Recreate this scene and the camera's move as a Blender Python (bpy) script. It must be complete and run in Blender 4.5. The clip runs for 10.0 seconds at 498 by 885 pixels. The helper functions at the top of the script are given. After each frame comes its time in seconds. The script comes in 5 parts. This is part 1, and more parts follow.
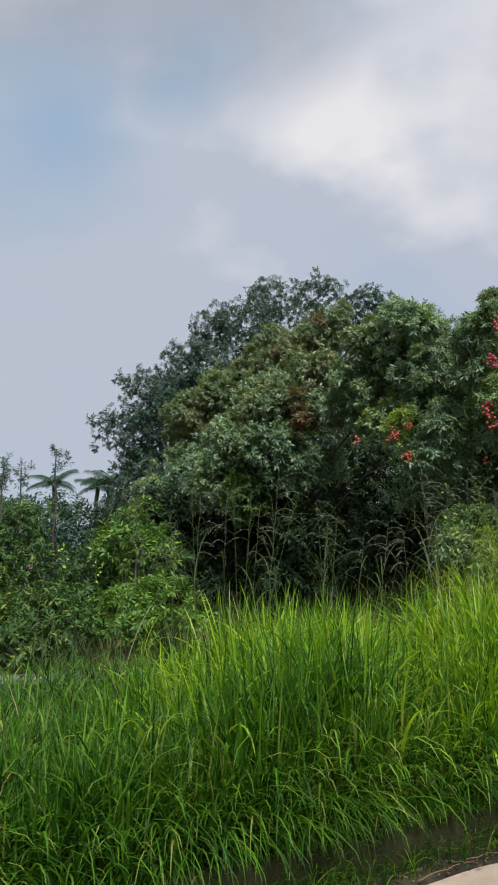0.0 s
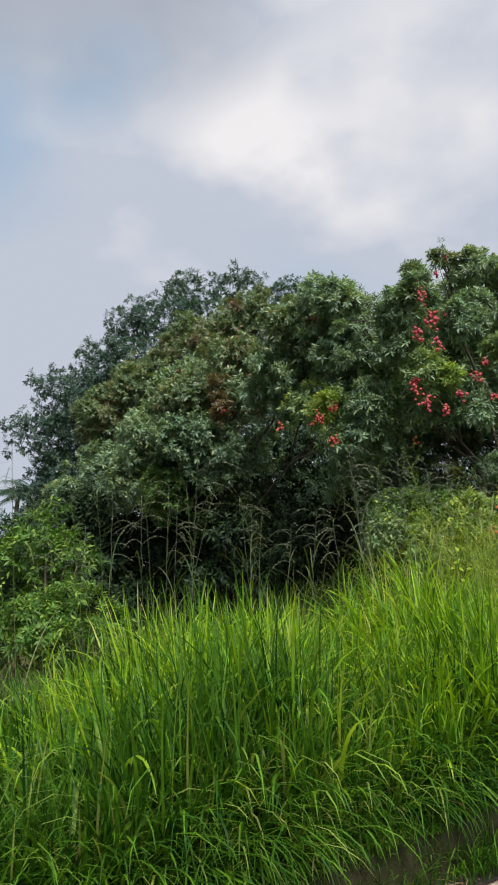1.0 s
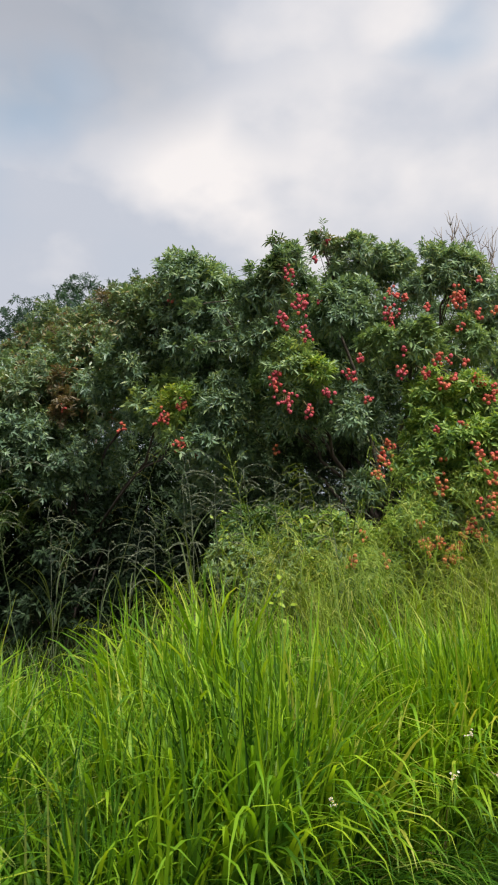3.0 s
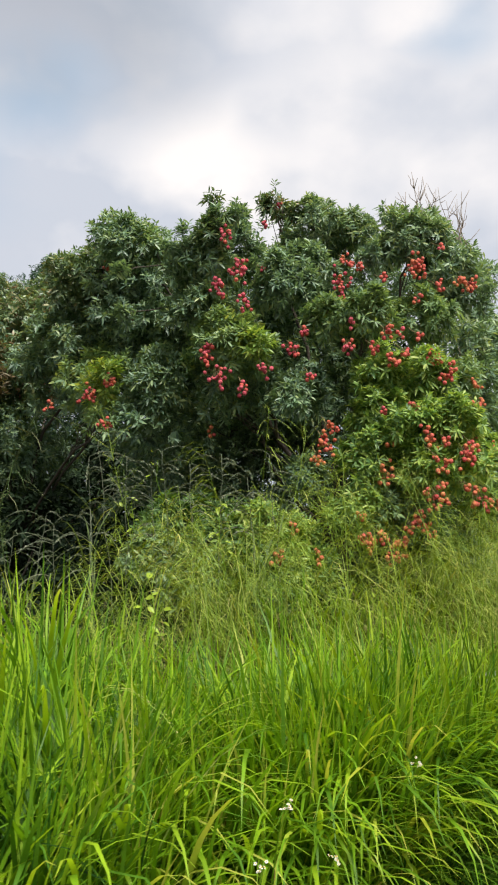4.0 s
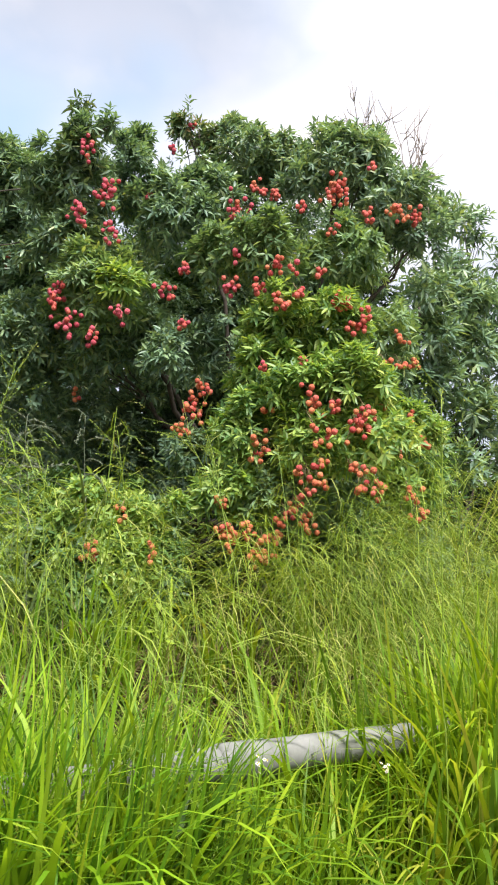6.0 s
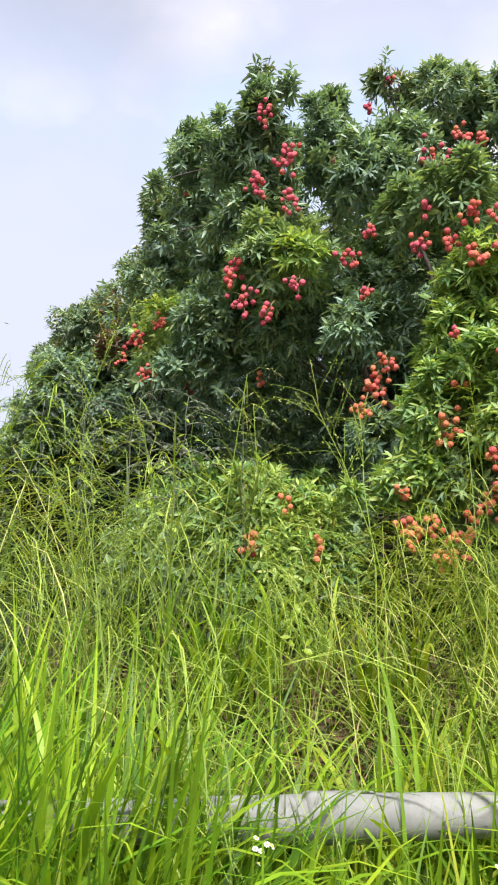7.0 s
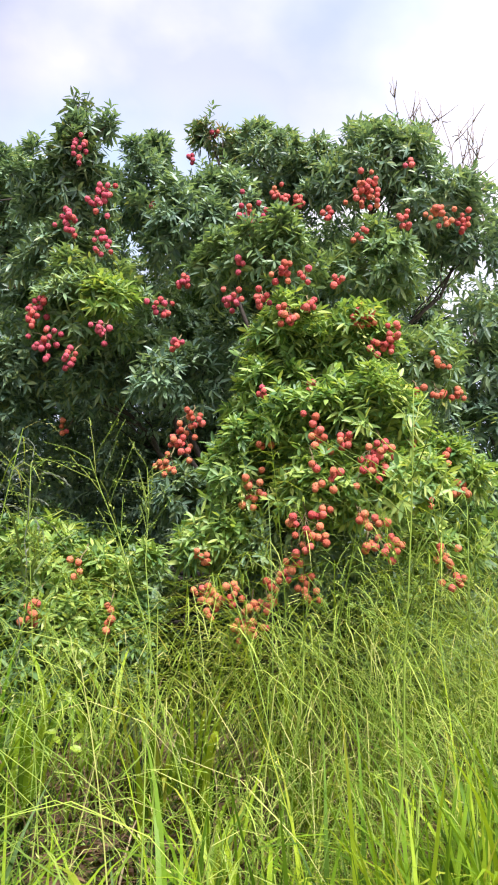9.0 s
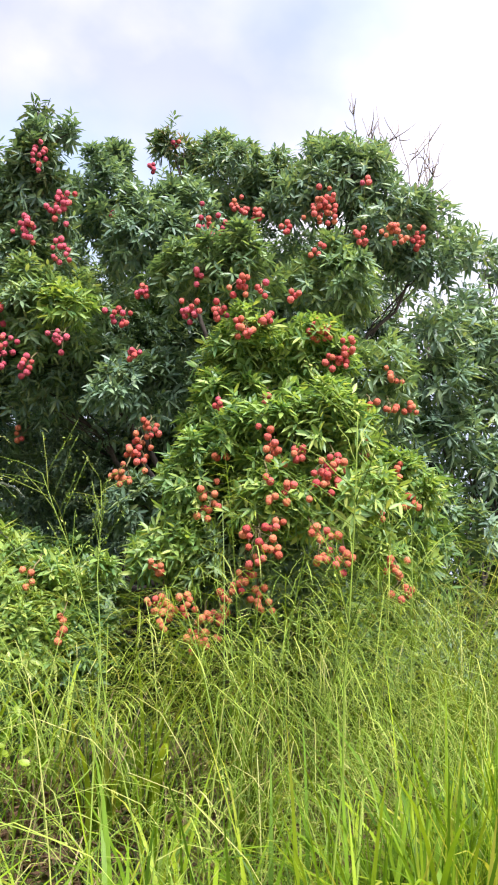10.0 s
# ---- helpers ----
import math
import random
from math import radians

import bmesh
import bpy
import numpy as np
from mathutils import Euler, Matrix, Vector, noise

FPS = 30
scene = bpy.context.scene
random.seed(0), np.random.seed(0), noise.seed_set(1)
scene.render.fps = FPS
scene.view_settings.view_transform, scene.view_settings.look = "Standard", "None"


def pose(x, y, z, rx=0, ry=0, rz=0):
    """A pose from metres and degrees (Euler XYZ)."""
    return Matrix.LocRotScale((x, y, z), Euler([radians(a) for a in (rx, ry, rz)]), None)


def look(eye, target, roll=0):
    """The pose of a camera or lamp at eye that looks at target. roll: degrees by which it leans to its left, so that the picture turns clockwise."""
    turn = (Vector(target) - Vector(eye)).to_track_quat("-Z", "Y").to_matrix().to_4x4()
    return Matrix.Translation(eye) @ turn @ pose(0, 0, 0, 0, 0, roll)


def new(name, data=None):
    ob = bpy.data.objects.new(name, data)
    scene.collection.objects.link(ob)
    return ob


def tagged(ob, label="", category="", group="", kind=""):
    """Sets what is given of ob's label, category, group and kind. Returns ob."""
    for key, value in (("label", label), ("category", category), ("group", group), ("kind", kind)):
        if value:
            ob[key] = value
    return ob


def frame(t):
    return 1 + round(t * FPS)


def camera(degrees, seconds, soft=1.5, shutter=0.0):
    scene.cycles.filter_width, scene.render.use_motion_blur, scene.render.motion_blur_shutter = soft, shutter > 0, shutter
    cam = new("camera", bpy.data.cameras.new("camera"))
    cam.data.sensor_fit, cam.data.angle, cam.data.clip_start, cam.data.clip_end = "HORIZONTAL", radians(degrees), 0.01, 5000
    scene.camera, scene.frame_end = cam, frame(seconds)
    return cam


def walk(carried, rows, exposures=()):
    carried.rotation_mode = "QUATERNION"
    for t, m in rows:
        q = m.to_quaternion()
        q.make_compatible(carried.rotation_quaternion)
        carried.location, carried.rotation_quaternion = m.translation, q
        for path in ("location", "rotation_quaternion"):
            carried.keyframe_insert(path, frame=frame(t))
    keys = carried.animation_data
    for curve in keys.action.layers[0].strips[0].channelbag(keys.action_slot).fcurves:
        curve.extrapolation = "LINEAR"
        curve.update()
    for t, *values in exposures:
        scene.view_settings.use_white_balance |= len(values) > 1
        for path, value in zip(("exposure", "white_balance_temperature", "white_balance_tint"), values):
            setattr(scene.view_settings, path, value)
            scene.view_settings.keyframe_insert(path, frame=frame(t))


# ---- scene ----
cam = camera(36.6, 10.0, soft=2.0, shutter=0.1)
PATH = [
    (0.0, (-0.239, 0.161, 1.600), (-0.203, 2.138, 1.900), -1.4),
    (0.5, (-0.113, 0.467, 1.553), (0.014, 2.441, 1.848), -3.4),
    (1.0, (-0.090, 0.831, 1.523), (0.135, 2.795, 1.824), -4.6),
    (1.5, (0.087, 1.162, 1.516), (0.371, 3.112, 1.856), -5.0),
    (2.0, (0.301, 1.565, 1.539), (0.661, 3.496, 1.920), -4.6),
    (2.2, (0.435, 1.722, 1.518), (0.842, 3.642, 1.904), -4.1),
    (3.3, (1.110, 2.313, 1.399), (1.524, 4.233, 1.775), -2.0),
    (3.5, (1.247, 2.396, 1.409), (1.658, 4.318, 1.779), -1.7),
    (4.0, (1.607, 2.711, 1.428), (2.023, 4.633, 1.793), -1.5),
    (4.5, (1.955, 2.973, 1.438), (2.393, 4.889, 1.811), -0.9),
    (5.0, (2.386, 3.166, 1.446), (2.807, 5.082, 1.836), -0.2),
    (5.2, (2.536, 3.240, 1.464), (2.952, 5.159, 1.844), -0.2),
    (6.3, (3.254, 3.844, 1.448), (3.313, 5.811, 1.804), 1.8),
    (6.5, (3.319, 3.957, 1.451), (3.227, 5.923, 1.803), 2.4),
    (7.0, (3.481, 4.157, 1.446), (3.042, 6.078, 1.789), 3.9),
    (7.2, (3.565, 4.190, 1.455), (3.116, 6.104, 1.823), 3.3),
    (7.5, (3.594, 4.275, 1.485), (3.239, 6.212, 1.833), 3.2),
    (8.0, (3.582, 4.295, 1.531), (3.452, 6.254, 1.912), 3.5),
    (8.2, (3.586, 4.313, 1.533), (3.537, 6.269, 1.949), 3.7),
    (8.5, (3.592, 4.324, 1.548), (3.679, 6.266, 2.020), 3.9),
    (8.7, (3.623, 4.318, 1.547), (3.738, 6.247, 2.063), 3.5),
    (9.0, (3.582, 4.368, 1.561), (3.583, 6.309, 2.044), 3.5),
    (9.5, (3.588, 4.346, 1.578), (3.628, 6.285, 2.064), 3.7),
    (10.0, (3.599, 4.327, 1.586), (3.705, 6.260, 2.086), 3.5),
]
walk(cam, [(t, look(eye, target, roll)) for t, eye, target, roll in PATH], exposures=[(0.0, 0.08, 6250, 13), (0.7, 0.19, 6350, 13), (1.5, 0.20, 6400, 14), (2.2, 0.13, 6500, 15), (3.5, 0.39, 6600, 13), (5.2, 0.61, 6520, 13), (6.3, 1.02, 6250, 18), (7.5, 1.05, 6180, 22), (8.0, 1.15, 6100, 24), (9.0, 1.12, 6030, 24), (10.0, 1.12, 6000, 24)])

rng = np.random.default_rng(7)

# ---- world and light ----
world = bpy.data.worlds.new("world")
scene.world = world
world.use_nodes = True
wt = world.node_tree
wt.nodes.clear()


def wnode(kind, **kw):
    n = wt.nodes.new(kind)
    for k, v in kw.items():
        n.inputs[k].default_value = v
    return n


def wmath(op, a, b=None, clamp=False):
    n = wt.nodes.new("ShaderNodeMath")
    n.operation = op
    n.use_clamp = clamp
    for i, v in enumerate((a, b)):
        if v is None:
            continue
        if isinstance(v, (int, float)):
            n.inputs[i].default_value = v
        else:
            wt.links.new(v, n.inputs[i])
    return n.outputs[0]


def wmix(fac, a, b):
    n = wt.nodes.new("ShaderNodeMix")
    n.data_type = "RGBA"
    for sock, v in ((n.inputs["Factor"], fac), (n.inputs[6], a), (n.inputs[7], b)):
        if isinstance(v, (int, float, tuple)):
            sock.default_value = v
        else:
            wt.links.new(v, sock)
    return n.outputs[2]


SUN_AZ, SUN_EL = -162.0, 58.0      # degrees: turn from +y to the left, height
sky = wt.nodes.new("ShaderNodeTexSky")
sky.sky_type = "NISHITA"
sky.sun_disc = False
sky.sun_elevation = radians(SUN_EL)
sky.sun_rotation = radians(-SUN_AZ)
sky.air_density, sky.dust_density = 1.0, 1.0
skyc = wt.nodes.new("ShaderNodeVectorMath")
skyc.operation = "SCALE"
skyc.inputs["Scale"].default_value = 0.10
wt.links.new(sky.outputs[0], skyc.inputs[0])
coord = wt.nodes.new("ShaderNodeTexCoord")
stretch = wt.nodes.new("ShaderNodeMapping")
stretch.inputs["Scale"].default_value = (1.0, 1.0, 1.5)
stretch.inputs["Location"].default_value = (0.37, 0.0, 0.15)
wt.links.new(coord.outputs["Generated"], stretch.inputs["Vector"])
big = wnode("ShaderNodeTexNoise", Scale=2.3, Detail=5.0, Roughness=0.48, Distortion=0.0)
fine = wnode("ShaderNodeTexNoise", Scale=6.2, Detail=6.0, Roughness=0.46, Distortion=0.0)
wt.links.new(stretch.outputs[0], big.inputs["Vector"])
wt.links.new(stretch.outputs[0], fine.inputs["Vector"])


def wstep(v, a, b):
    """A soft step from 0 at a to 1 at b."""
    n = wt.nodes.new("ShaderNodeMapRange")
    n.interpolation_type = "SMOOTHSTEP"
    for k, w in (("From Min", a), ("From Max", b)):
        if isinstance(w, (int, float)):
            n.inputs[k].default_value = w
        else:
            wt.links.new(w, n.inputs[k])
    wt.links.new(v, n.inputs["Value"])
    return n.outputs["Result"]


def spot(az, el, wide, high):
    """How near the sky's direction is to the one given (degrees to the right of +y, degrees up), 0 to 1."""
    a = wmath("DIVIDE", wmath("SUBTRACT", right_of, az), wide)
    b = wmath("DIVIDE", wmath("SUBTRACT", height_of, el), high)
    return wstep(wmath("SQRT", wmath("ADD", wmath("MULTIPLY", a, a), wmath("MULTIPLY", b, b))), 1.0, 0.0)


axes = wt.nodes.new("ShaderNodeSeparateXYZ")
wt.links.new(coord.outputs["Generated"], axes.inputs[0])
curl_big = wmath("MULTIPLY", wmath("SUBTRACT", big.outputs[0], 0.5), 12.0)
curl_fine = wmath("MULTIPLY", wmath("SUBTRACT", fine.outputs[0], 0.5), 10.0)
height_of = wmath("ADD", wmath("MULTIPLY", wmath("ARCSINE", axes.outputs[2]), 57.3), curl_fine)
right_of = wmath("ADD", wmath("MULTIPLY", wmath("ARCTAN2", axes.outputs[0], axes.outputs[1]), 57.3), curl_big)
# the bright bank of cloud that climbs to the right, grey sheets around it, clear gaps to its left and above
top_line = wmath("MINIMUM", wmath("ADD", wmath("MULTIPLY", right_of, 0.40), 31.0), 39.0)
low_line = wmath("MAXIMUM", wmath("SUBTRACT", 26.0, wmath("MULTIPLY", right_of, 0.62)), 15.5)
bank = wmath("MULTIPLY", wstep(height_of, low_line, wmath("ADD", low_line, 10.0)), wstep(height_of, wmath("ADD", top_line, 3.4), wmath("SUBTRACT", top_line, 3.4)))
bank = wmath("MULTIPLY", bank, wstep(right_of, -4.0, 8.0))
bank = wmath("MULTIPLY", bank, wmath("SUBTRACT", 1.0, wmath("MULTIPLY", wstep(right_of, 14.0, 28.0), 0.68)))
bank = wmath("MULTIPLY", bank, wmath("SUBTRACT", 1.0, wmath("MULTIPLY", spot(14.0, 32.5, 4.5, 2.6), 0.55)))
bank = wmath("MAXIMUM", bank, wmath("MULTIPLY", spot(22.0, 40.0, 16.0, 12.0), 0.35))
hole = wmath("MAXIMUM", wmath("MULTIPLY", spot(-4.0, 34.0, 9.0, 5.0), 0.85), spot(-13.0, 30.5, 14.0, 12.0))
hole = wmath("MAXIMUM", hole, wmath("MULTIPLY", spot(28.5, 38.5, 7.0, 4.0), 0.5))
sheet_of = wmath("ADD", wmath("MULTIPLY", wmath("SUBTRACT", big.outputs[0], 0.46), 2.0), 0.88)
mask = wmath("SUBTRACT", sheet_of, wmath("MULTIPLY", hole, 0.95))
mask = wmath("ADD", mask, bank, clamp=True)
shade = wmath("ADD", wmath("MULTIPLY", wmath("SUBTRACT", fine.outputs[0], 0.5), 2.2), wmath("MULTIPLY", bank, 0.66))
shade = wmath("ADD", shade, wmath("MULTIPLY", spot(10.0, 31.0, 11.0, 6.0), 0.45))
shade = wmath("SUBTRACT", shade, wmath("MULTIPLY", wmath("MULTIPLY", wstep(right_of, 4.0, -4.0), wstep(height_of, 33.0, 27.0)), 0.4))
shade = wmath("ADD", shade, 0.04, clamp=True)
cloud = wmix(shade, (0.505, 0.55, 0.615, 1.0), (0.825, 0.812, 0.795, 1.0))
clear = wmix(0.75, skyc.outputs[0], (0.43, 0.565, 0.69, 1.0))
high = wmath("MULTIPLY", wstep(height_of, 31.0, 40.0), wstep(right_of, 15.0, 2.0))
dim = wmath("SUBTRACT", 1.0, wmath("MULTIPLY", high, 0.22))
dim = wmath("MULTIPLY", dim, wmath("SUBTRACT", 1.0, wmath("MULTIPLY", wstep(right_of, -17.0, -25.0), 0.15)))
thick = wt.nodes.new("ShaderNodeVectorMath")
thick.operation = "SCALE"
wt.links.new(wmix(mask, clear, cloud), thick.inputs[0])
wt.links.new(dim, thick.inputs["Scale"])
back = wt.nodes.new("ShaderNodeBackground")
wt.links.new(thick.outputs[0], back.inputs["Color"])
back.inputs["Strength"].default_value = 0.92
wout = wt.nodes.new("ShaderNodeOutputWorld")
wt.links.new(back.outputs[0], wout.inputs[0])

sun_data = bpy.data.lights.new("sun", "SUN")
sun_data.energy, sun_data.angle, sun_data.color = 5.0, radians(26), (1.0, 0.96, 0.88)
sun = new("sun", sun_data)
a, e = radians(SUN_AZ), radians(SUN_EL)
sun.matrix_world = look((-30 * math.sin(a) * math.cos(e), 30 * math.cos(a) * math.cos(e), 30 * math.sin(e)), (0, 0, 0))


# ---- materials ----
def material(name):
    m = bpy.data.materials.new(name)
    m.use_nodes = True
    t = m.node_tree
    return m, t, t.nodes["Principled BSDF"], t.nodes["Material Output"]


def tnode(t, kind, **kw):
    n = t.nodes.new(kind)
    for k, v in kw.items():
        n.inputs[k].default_value = v
    return n


def ramp(t, fac, stops):
    n = t.nodes.new("ShaderNodeValToRGB")
    el = n.color_ramp.elements
    while len(el) < len(stops):
        el.new(0.5)
    for k, (p, c) in zip(el, stops):
        k.position, k.color = p, (*c, 1.0)
    t.links.new(fac, n.inputs[0])
    return n.outputs[0]


def leaf_material(name, stops, through_share=0.3, rough=0.42, glow_tint=(1.25, 1.15, 0.5), scale=9.0, gloss=0.45):
    """A leaf or blade: colour drawn leaf by leaf and drifting over the plant, glossy skin, light coming through."""
    m, t, p, out = material(name)
    geo = t.nodes.new("ShaderNodeNewGeometry")
    noise_n = tnode(t, "ShaderNodeTexNoise", Scale=scale, Detail=3.0)
    pos = t.nodes.new("ShaderNodeTexCoord")
    t.links.new(pos.outputs["Object"], noise_n.inputs["Vector"])
    low = tnode(t, "ShaderNodeTexNoise", Scale=1.3, Detail=2.0)
    t.links.new(pos.outputs["Object"], low.inputs["Vector"])
    add = t.nodes.new("ShaderNodeMath")
    add.operation = "MULTIPLY_ADD"
    t.links.new(low.outputs[0], add.inputs[0])
    add.inputs[1].default_value = 0.7
    add.inputs[2].default_value = -0.35
    tot = t.nodes.new("ShaderNodeMath")
    tot.operation = "ADD"
    tot.use_clamp = True
    t.links.new(geo.outputs["Random Per Island"], tot.inputs[0])
    t.links.new(add.outputs[0], tot.inputs[1])
    col = ramp(t, tot.outputs[0], stops)
    vary = t.nodes.new("ShaderNodeMix")
    vary.data_type, vary.blend_type = "RGBA", "MULTIPLY"
    vary.inputs["Factor"].default_value = 0.5
    t.links.new(col, vary.inputs[6])
    t.links.new(ramp(t, noise_n.outputs[0], [(0.3, (0.6, 0.6, 0.6)), (0.7, (1.25, 1.25, 1.2))]), vary.inputs[7])
    t.links.new(vary.outputs[2], p.inputs["Base Color"])
    p.inputs["Roughness"].default_value = rough
    p.inputs["Specular IOR Level"].default_value = gloss
    bump = tnode(t, "ShaderNodeBump", Strength=0.25, Distance=0.002)
    t.links.new(noise_n.outputs[0], bump.inputs["Height"])
    t.links.new(bump.outputs[0], p.inputs["Normal"])
    tr = t.nodes.new("ShaderNodeBsdfTranslucent")
    tint = t.nodes.new("ShaderNodeMix")
    tint.data_type, tint.blend_type = "RGBA", "MULTIPLY"
    tint.inputs["Factor"].default_value = 1.0
    t.links.new(vary.outputs[2], tint.inputs[6])
    tint.inputs[7].default_value = (*glow_tint, 1.0)
    t.links.new(tint.outputs[2], tr.inputs["Color"])
    mix = t.nodes.new("ShaderNodeMixShader")
    mix.inputs[0].default_value = through_share
    t.links.new(p.outputs[0], mix.inputs[1])
    t.links.new(tr.outputs[0], mix.inputs[2])
    t.links.new(mix.outputs[0], out.inputs["Surface"])
    return m


LEAF = leaf_material("lychee_leaf", [(0.0, (0.090, 0.165, 0.110)), (0.5, (0.18, 0.295, 0.178)), (0.85, (0.265, 0.39, 0.205)), (1.0, (0.31, 0.39, 0.15))], 0.30, 0.42, gloss=0.5)
# Fresh yellow-green leaf, brightened to carry the light on the bright boughs
BRIGHTLEAF = leaf_material("bright_fresh_lychee_leaf", [(0.0, (0.10, 0.215, 0.070)), (0.45, (0.22, 0.36, 0.090)), (0.85, (0.345, 0.475, 0.105)), (1.0, (0.47, 0.54, 0.14))], 0.38, 0.44, gloss=0.42)
# Halfway between the mature and the brightened leaf
MIDLEAF = leaf_material("mid_bright_lychee_leaf", [(0.0, (0.11, 0.20, 0.105)), (0.5, (0.20, 0.32, 0.145)), (0.85, (0.28, 0.40, 0.15)), (1.0, (0.36, 0.44, 0.14))], 0.32, 0.44, gloss=0.42)
BRONZE = leaf_material("bronze_flush_leaf", [(0.0, (0.085, 0.155, 0.085)), (0.55, (0.16, 0.26, 0.125)), (0.88, (0.25, 0.29, 0.12)), (1.0, (0.32, 0.19, 0.11))], 0.3, 0.42, gloss=0.7)
# Far leaf, its blue-green tint carrying the haze of the distance
FARLEAF = leaf_material("far_tree_leaf", [(0.0, (0.030, 0.074, 0.060)), (0.6, (0.055, 0.115, 0.088)), (1.0, (0.088, 0.160, 0.112))], 0.35, 0.6)
# Lychee leaf with the shade on low and inner boughs put into its colour
SHADELEAF = leaf_material("shade_darkened_lychee_leaf", [(0.0, (0.045, 0.10, 0.035)), (0.5, (0.095, 0.19, 0.055)), (0.85, (0.16, 0.28, 0.07)), (1.0, (0.26, 0.36, 0.09))], 0.28, 0.46, gloss=0.35)
BUSHLIGHT = leaf_material("light_bush_leaf", [(0.0, (0.048, 0.135, 0.022)), (0.6, (0.115, 0.24, 0.040)), (1.0, (0.24, 0.35, 0.060))], rough=0.5, gloss=0.3)
BUSHLEAF = leaf_material("bush_leaf", [(0.0, (0.026, 0.07, 0.022)), (0.6, (0.062, 0.135, 0.036)), (0.93, (0.10, 0.19, 0.042)), (1.0, (0.28, 0.34, 0.05))], rough=0.5, gloss=0.3)
# Bush leaf darkened so that the hollow's shade is in its colour
BUSHSHADE = leaf_material("shade_toned_bush_leaf", [(0.0, (0.014, 0.032, 0.016)), (0.6, (0.032, 0.060, 0.027)), (1.0, (0.056, 0.098, 0.040))], 0.15, 0.6, gloss=0.2)
VINE = leaf_material("yellow_green_leaf", [(0.0, (0.20, 0.36, 0.03)), (1.0, (0.40, 0.50, 0.04))], 0.4)
GRASS = leaf_material("broad_grass_blade", [(0.0, (0.062, 0.170, 0.010)), (0.45, (0.165, 0.345, 0.012)), (0.9, (0.32, 0.495, 0.020)), (1.0, (0.45, 0.50, 0.08))], 0.44, 0.48, gloss=0.35)
# Yellower copy of the grass, with a warmer white balance put into its colour
SUNGRASS = leaf_material("yellow_green_grass_blade", [(0.0, (0.066, 0.150, 0.009)), (0.45, (0.172, 0.310, 0.011)), (0.9, (0.330, 0.455, 0.019)), (1.0, (0.44, 0.47, 0.06))], 0.41, 0.5, (1.25, 1.10, 0.47), gloss=0.3)
# Greener grass, with the dimmer light of the left and front put into it
DIMGRASS = leaf_material("dimmed_green_grass_blade", [(0.0, (0.012, 0.052, 0.006)), (0.45, (0.040, 0.130, 0.008)), (0.88, (0.112, 0.255, 0.016)), (1.0, (0.24, 0.30, 0.07))], 0.34, 0.55, gloss=0.2)
FEATHER = leaf_material("feathery_grass", [(0.0, (0.105, 0.185, 0.016)), (0.5, (0.205, 0.318, 0.030)), (0.85, (0.345, 0.435, 0.065)), (1.0, (0.47, 0.47, 0.15))], 0.35, 0.6)
REED = leaf_material("reed_blade", [(0.0, (0.045, 0.09, 0.025)), (0.55, (0.10, 0.15, 0.05)), (1.0, (0.26, 0.27, 0.15))], 0.3, 0.6, gloss=0.2)
PLUME = leaf_material("grey_green_reed", [(0.0, (0.09, 0.12, 0.07)), (0.6, (0.16, 0.19, 0.125)), (1.0, (0.27, 0.29, 0.20))], 0.3, 0.55)
# Undergrowth blade, darkened to put the shade below the trees into its colour
DARKGRASS = leaf_material("shade_darkened_grass_blade", [(0.0, (0.015, 0.036, 0.009)), (0.6, (0.038, 0.075, 0.018)), (1.0, (0.085, 0.12, 0.04))], 0.3, 0.55, gloss=0.15)
STRAW = leaf_material("dry_straw", [(0.0, (0.14, 0.09, 0.045)), (0.6, (0.25, 0.18, 0.085)), (1.0, (0.38, 0.30, 0.16))], 0.25, 0.7)
REDLEAF = leaf_material("red_brown_new_leaf", [(0.0, (0.105, 0.105, 0.06)), (0.55, (0.18, 0.14, 0.08)), (0.9, (0.24, 0.17, 0.095)), (1.0, (0.22, 0.26, 0.12))], 0.3, 0.5)
LITTER = leaf_material("dead_lychee_leaf", [(0.0, (0.07, 0.040, 0.022)), (0.6, (0.155, 0.085, 0.045)), (1.0, (0.25, 0.155, 0.08))], 0.15, 0.7)
PETAL = leaf_material("white_petal", [(0.0, (0.75, 0.75, 0.70)), (1.0, (0.85, 0.85, 0.80))], 0.3, 0.6, (1, 1, 1))


def solid(name, stops, scale, rough, bump_strength=0.3, bump_distance=0.01, detail=6.0, stretch_by=(1, 1, 1)):
    """A rough solid with two scales of mottling and a fine relief."""
    m, t, p, out = material(name)
    pos = t.nodes.new("ShaderNodeTexCoord")
    mp = t.nodes.new("ShaderNodeMapping")
    mp.inputs["Scale"].default_value = stretch_by
    t.links.new(pos.outputs["Object"], mp.inputs["Vector"])
    one = tnode(t, "ShaderNodeTexNoise", Scale=scale, Detail=detail, Roughness=0.6)
    two = tnode(t, "ShaderNodeTexNoise", Scale=scale * 14, Detail=4.0, Roughness=0.7)
    for n in (one, two):
        t.links.new(mp.outputs[0], n.inputs["Vector"])
    add = t.nodes.new("ShaderNodeMath")
    add.operation = "MULTIPLY_ADD"
    t.links.new(two.outputs[0], add.inputs[0])
    add.inputs[1].default_value = 0.4
    t.links.new(one.outputs[0], add.inputs[2])
    t.links.new(ramp(t, add.outputs[0], stops), p.inputs["Base Color"])
    p.inputs["Roughness"].default_value = rough
    p.inputs["Specular IOR Level"].default_value = 0.25
    b = tnode(t, "ShaderNodeBump", Strength=bump_strength, Distance=bump_distance)
    t.links.new(add.outputs[0], b.inputs["Height"])
    t.links.new(b.outputs[0], p.inputs["Normal"])
    return m


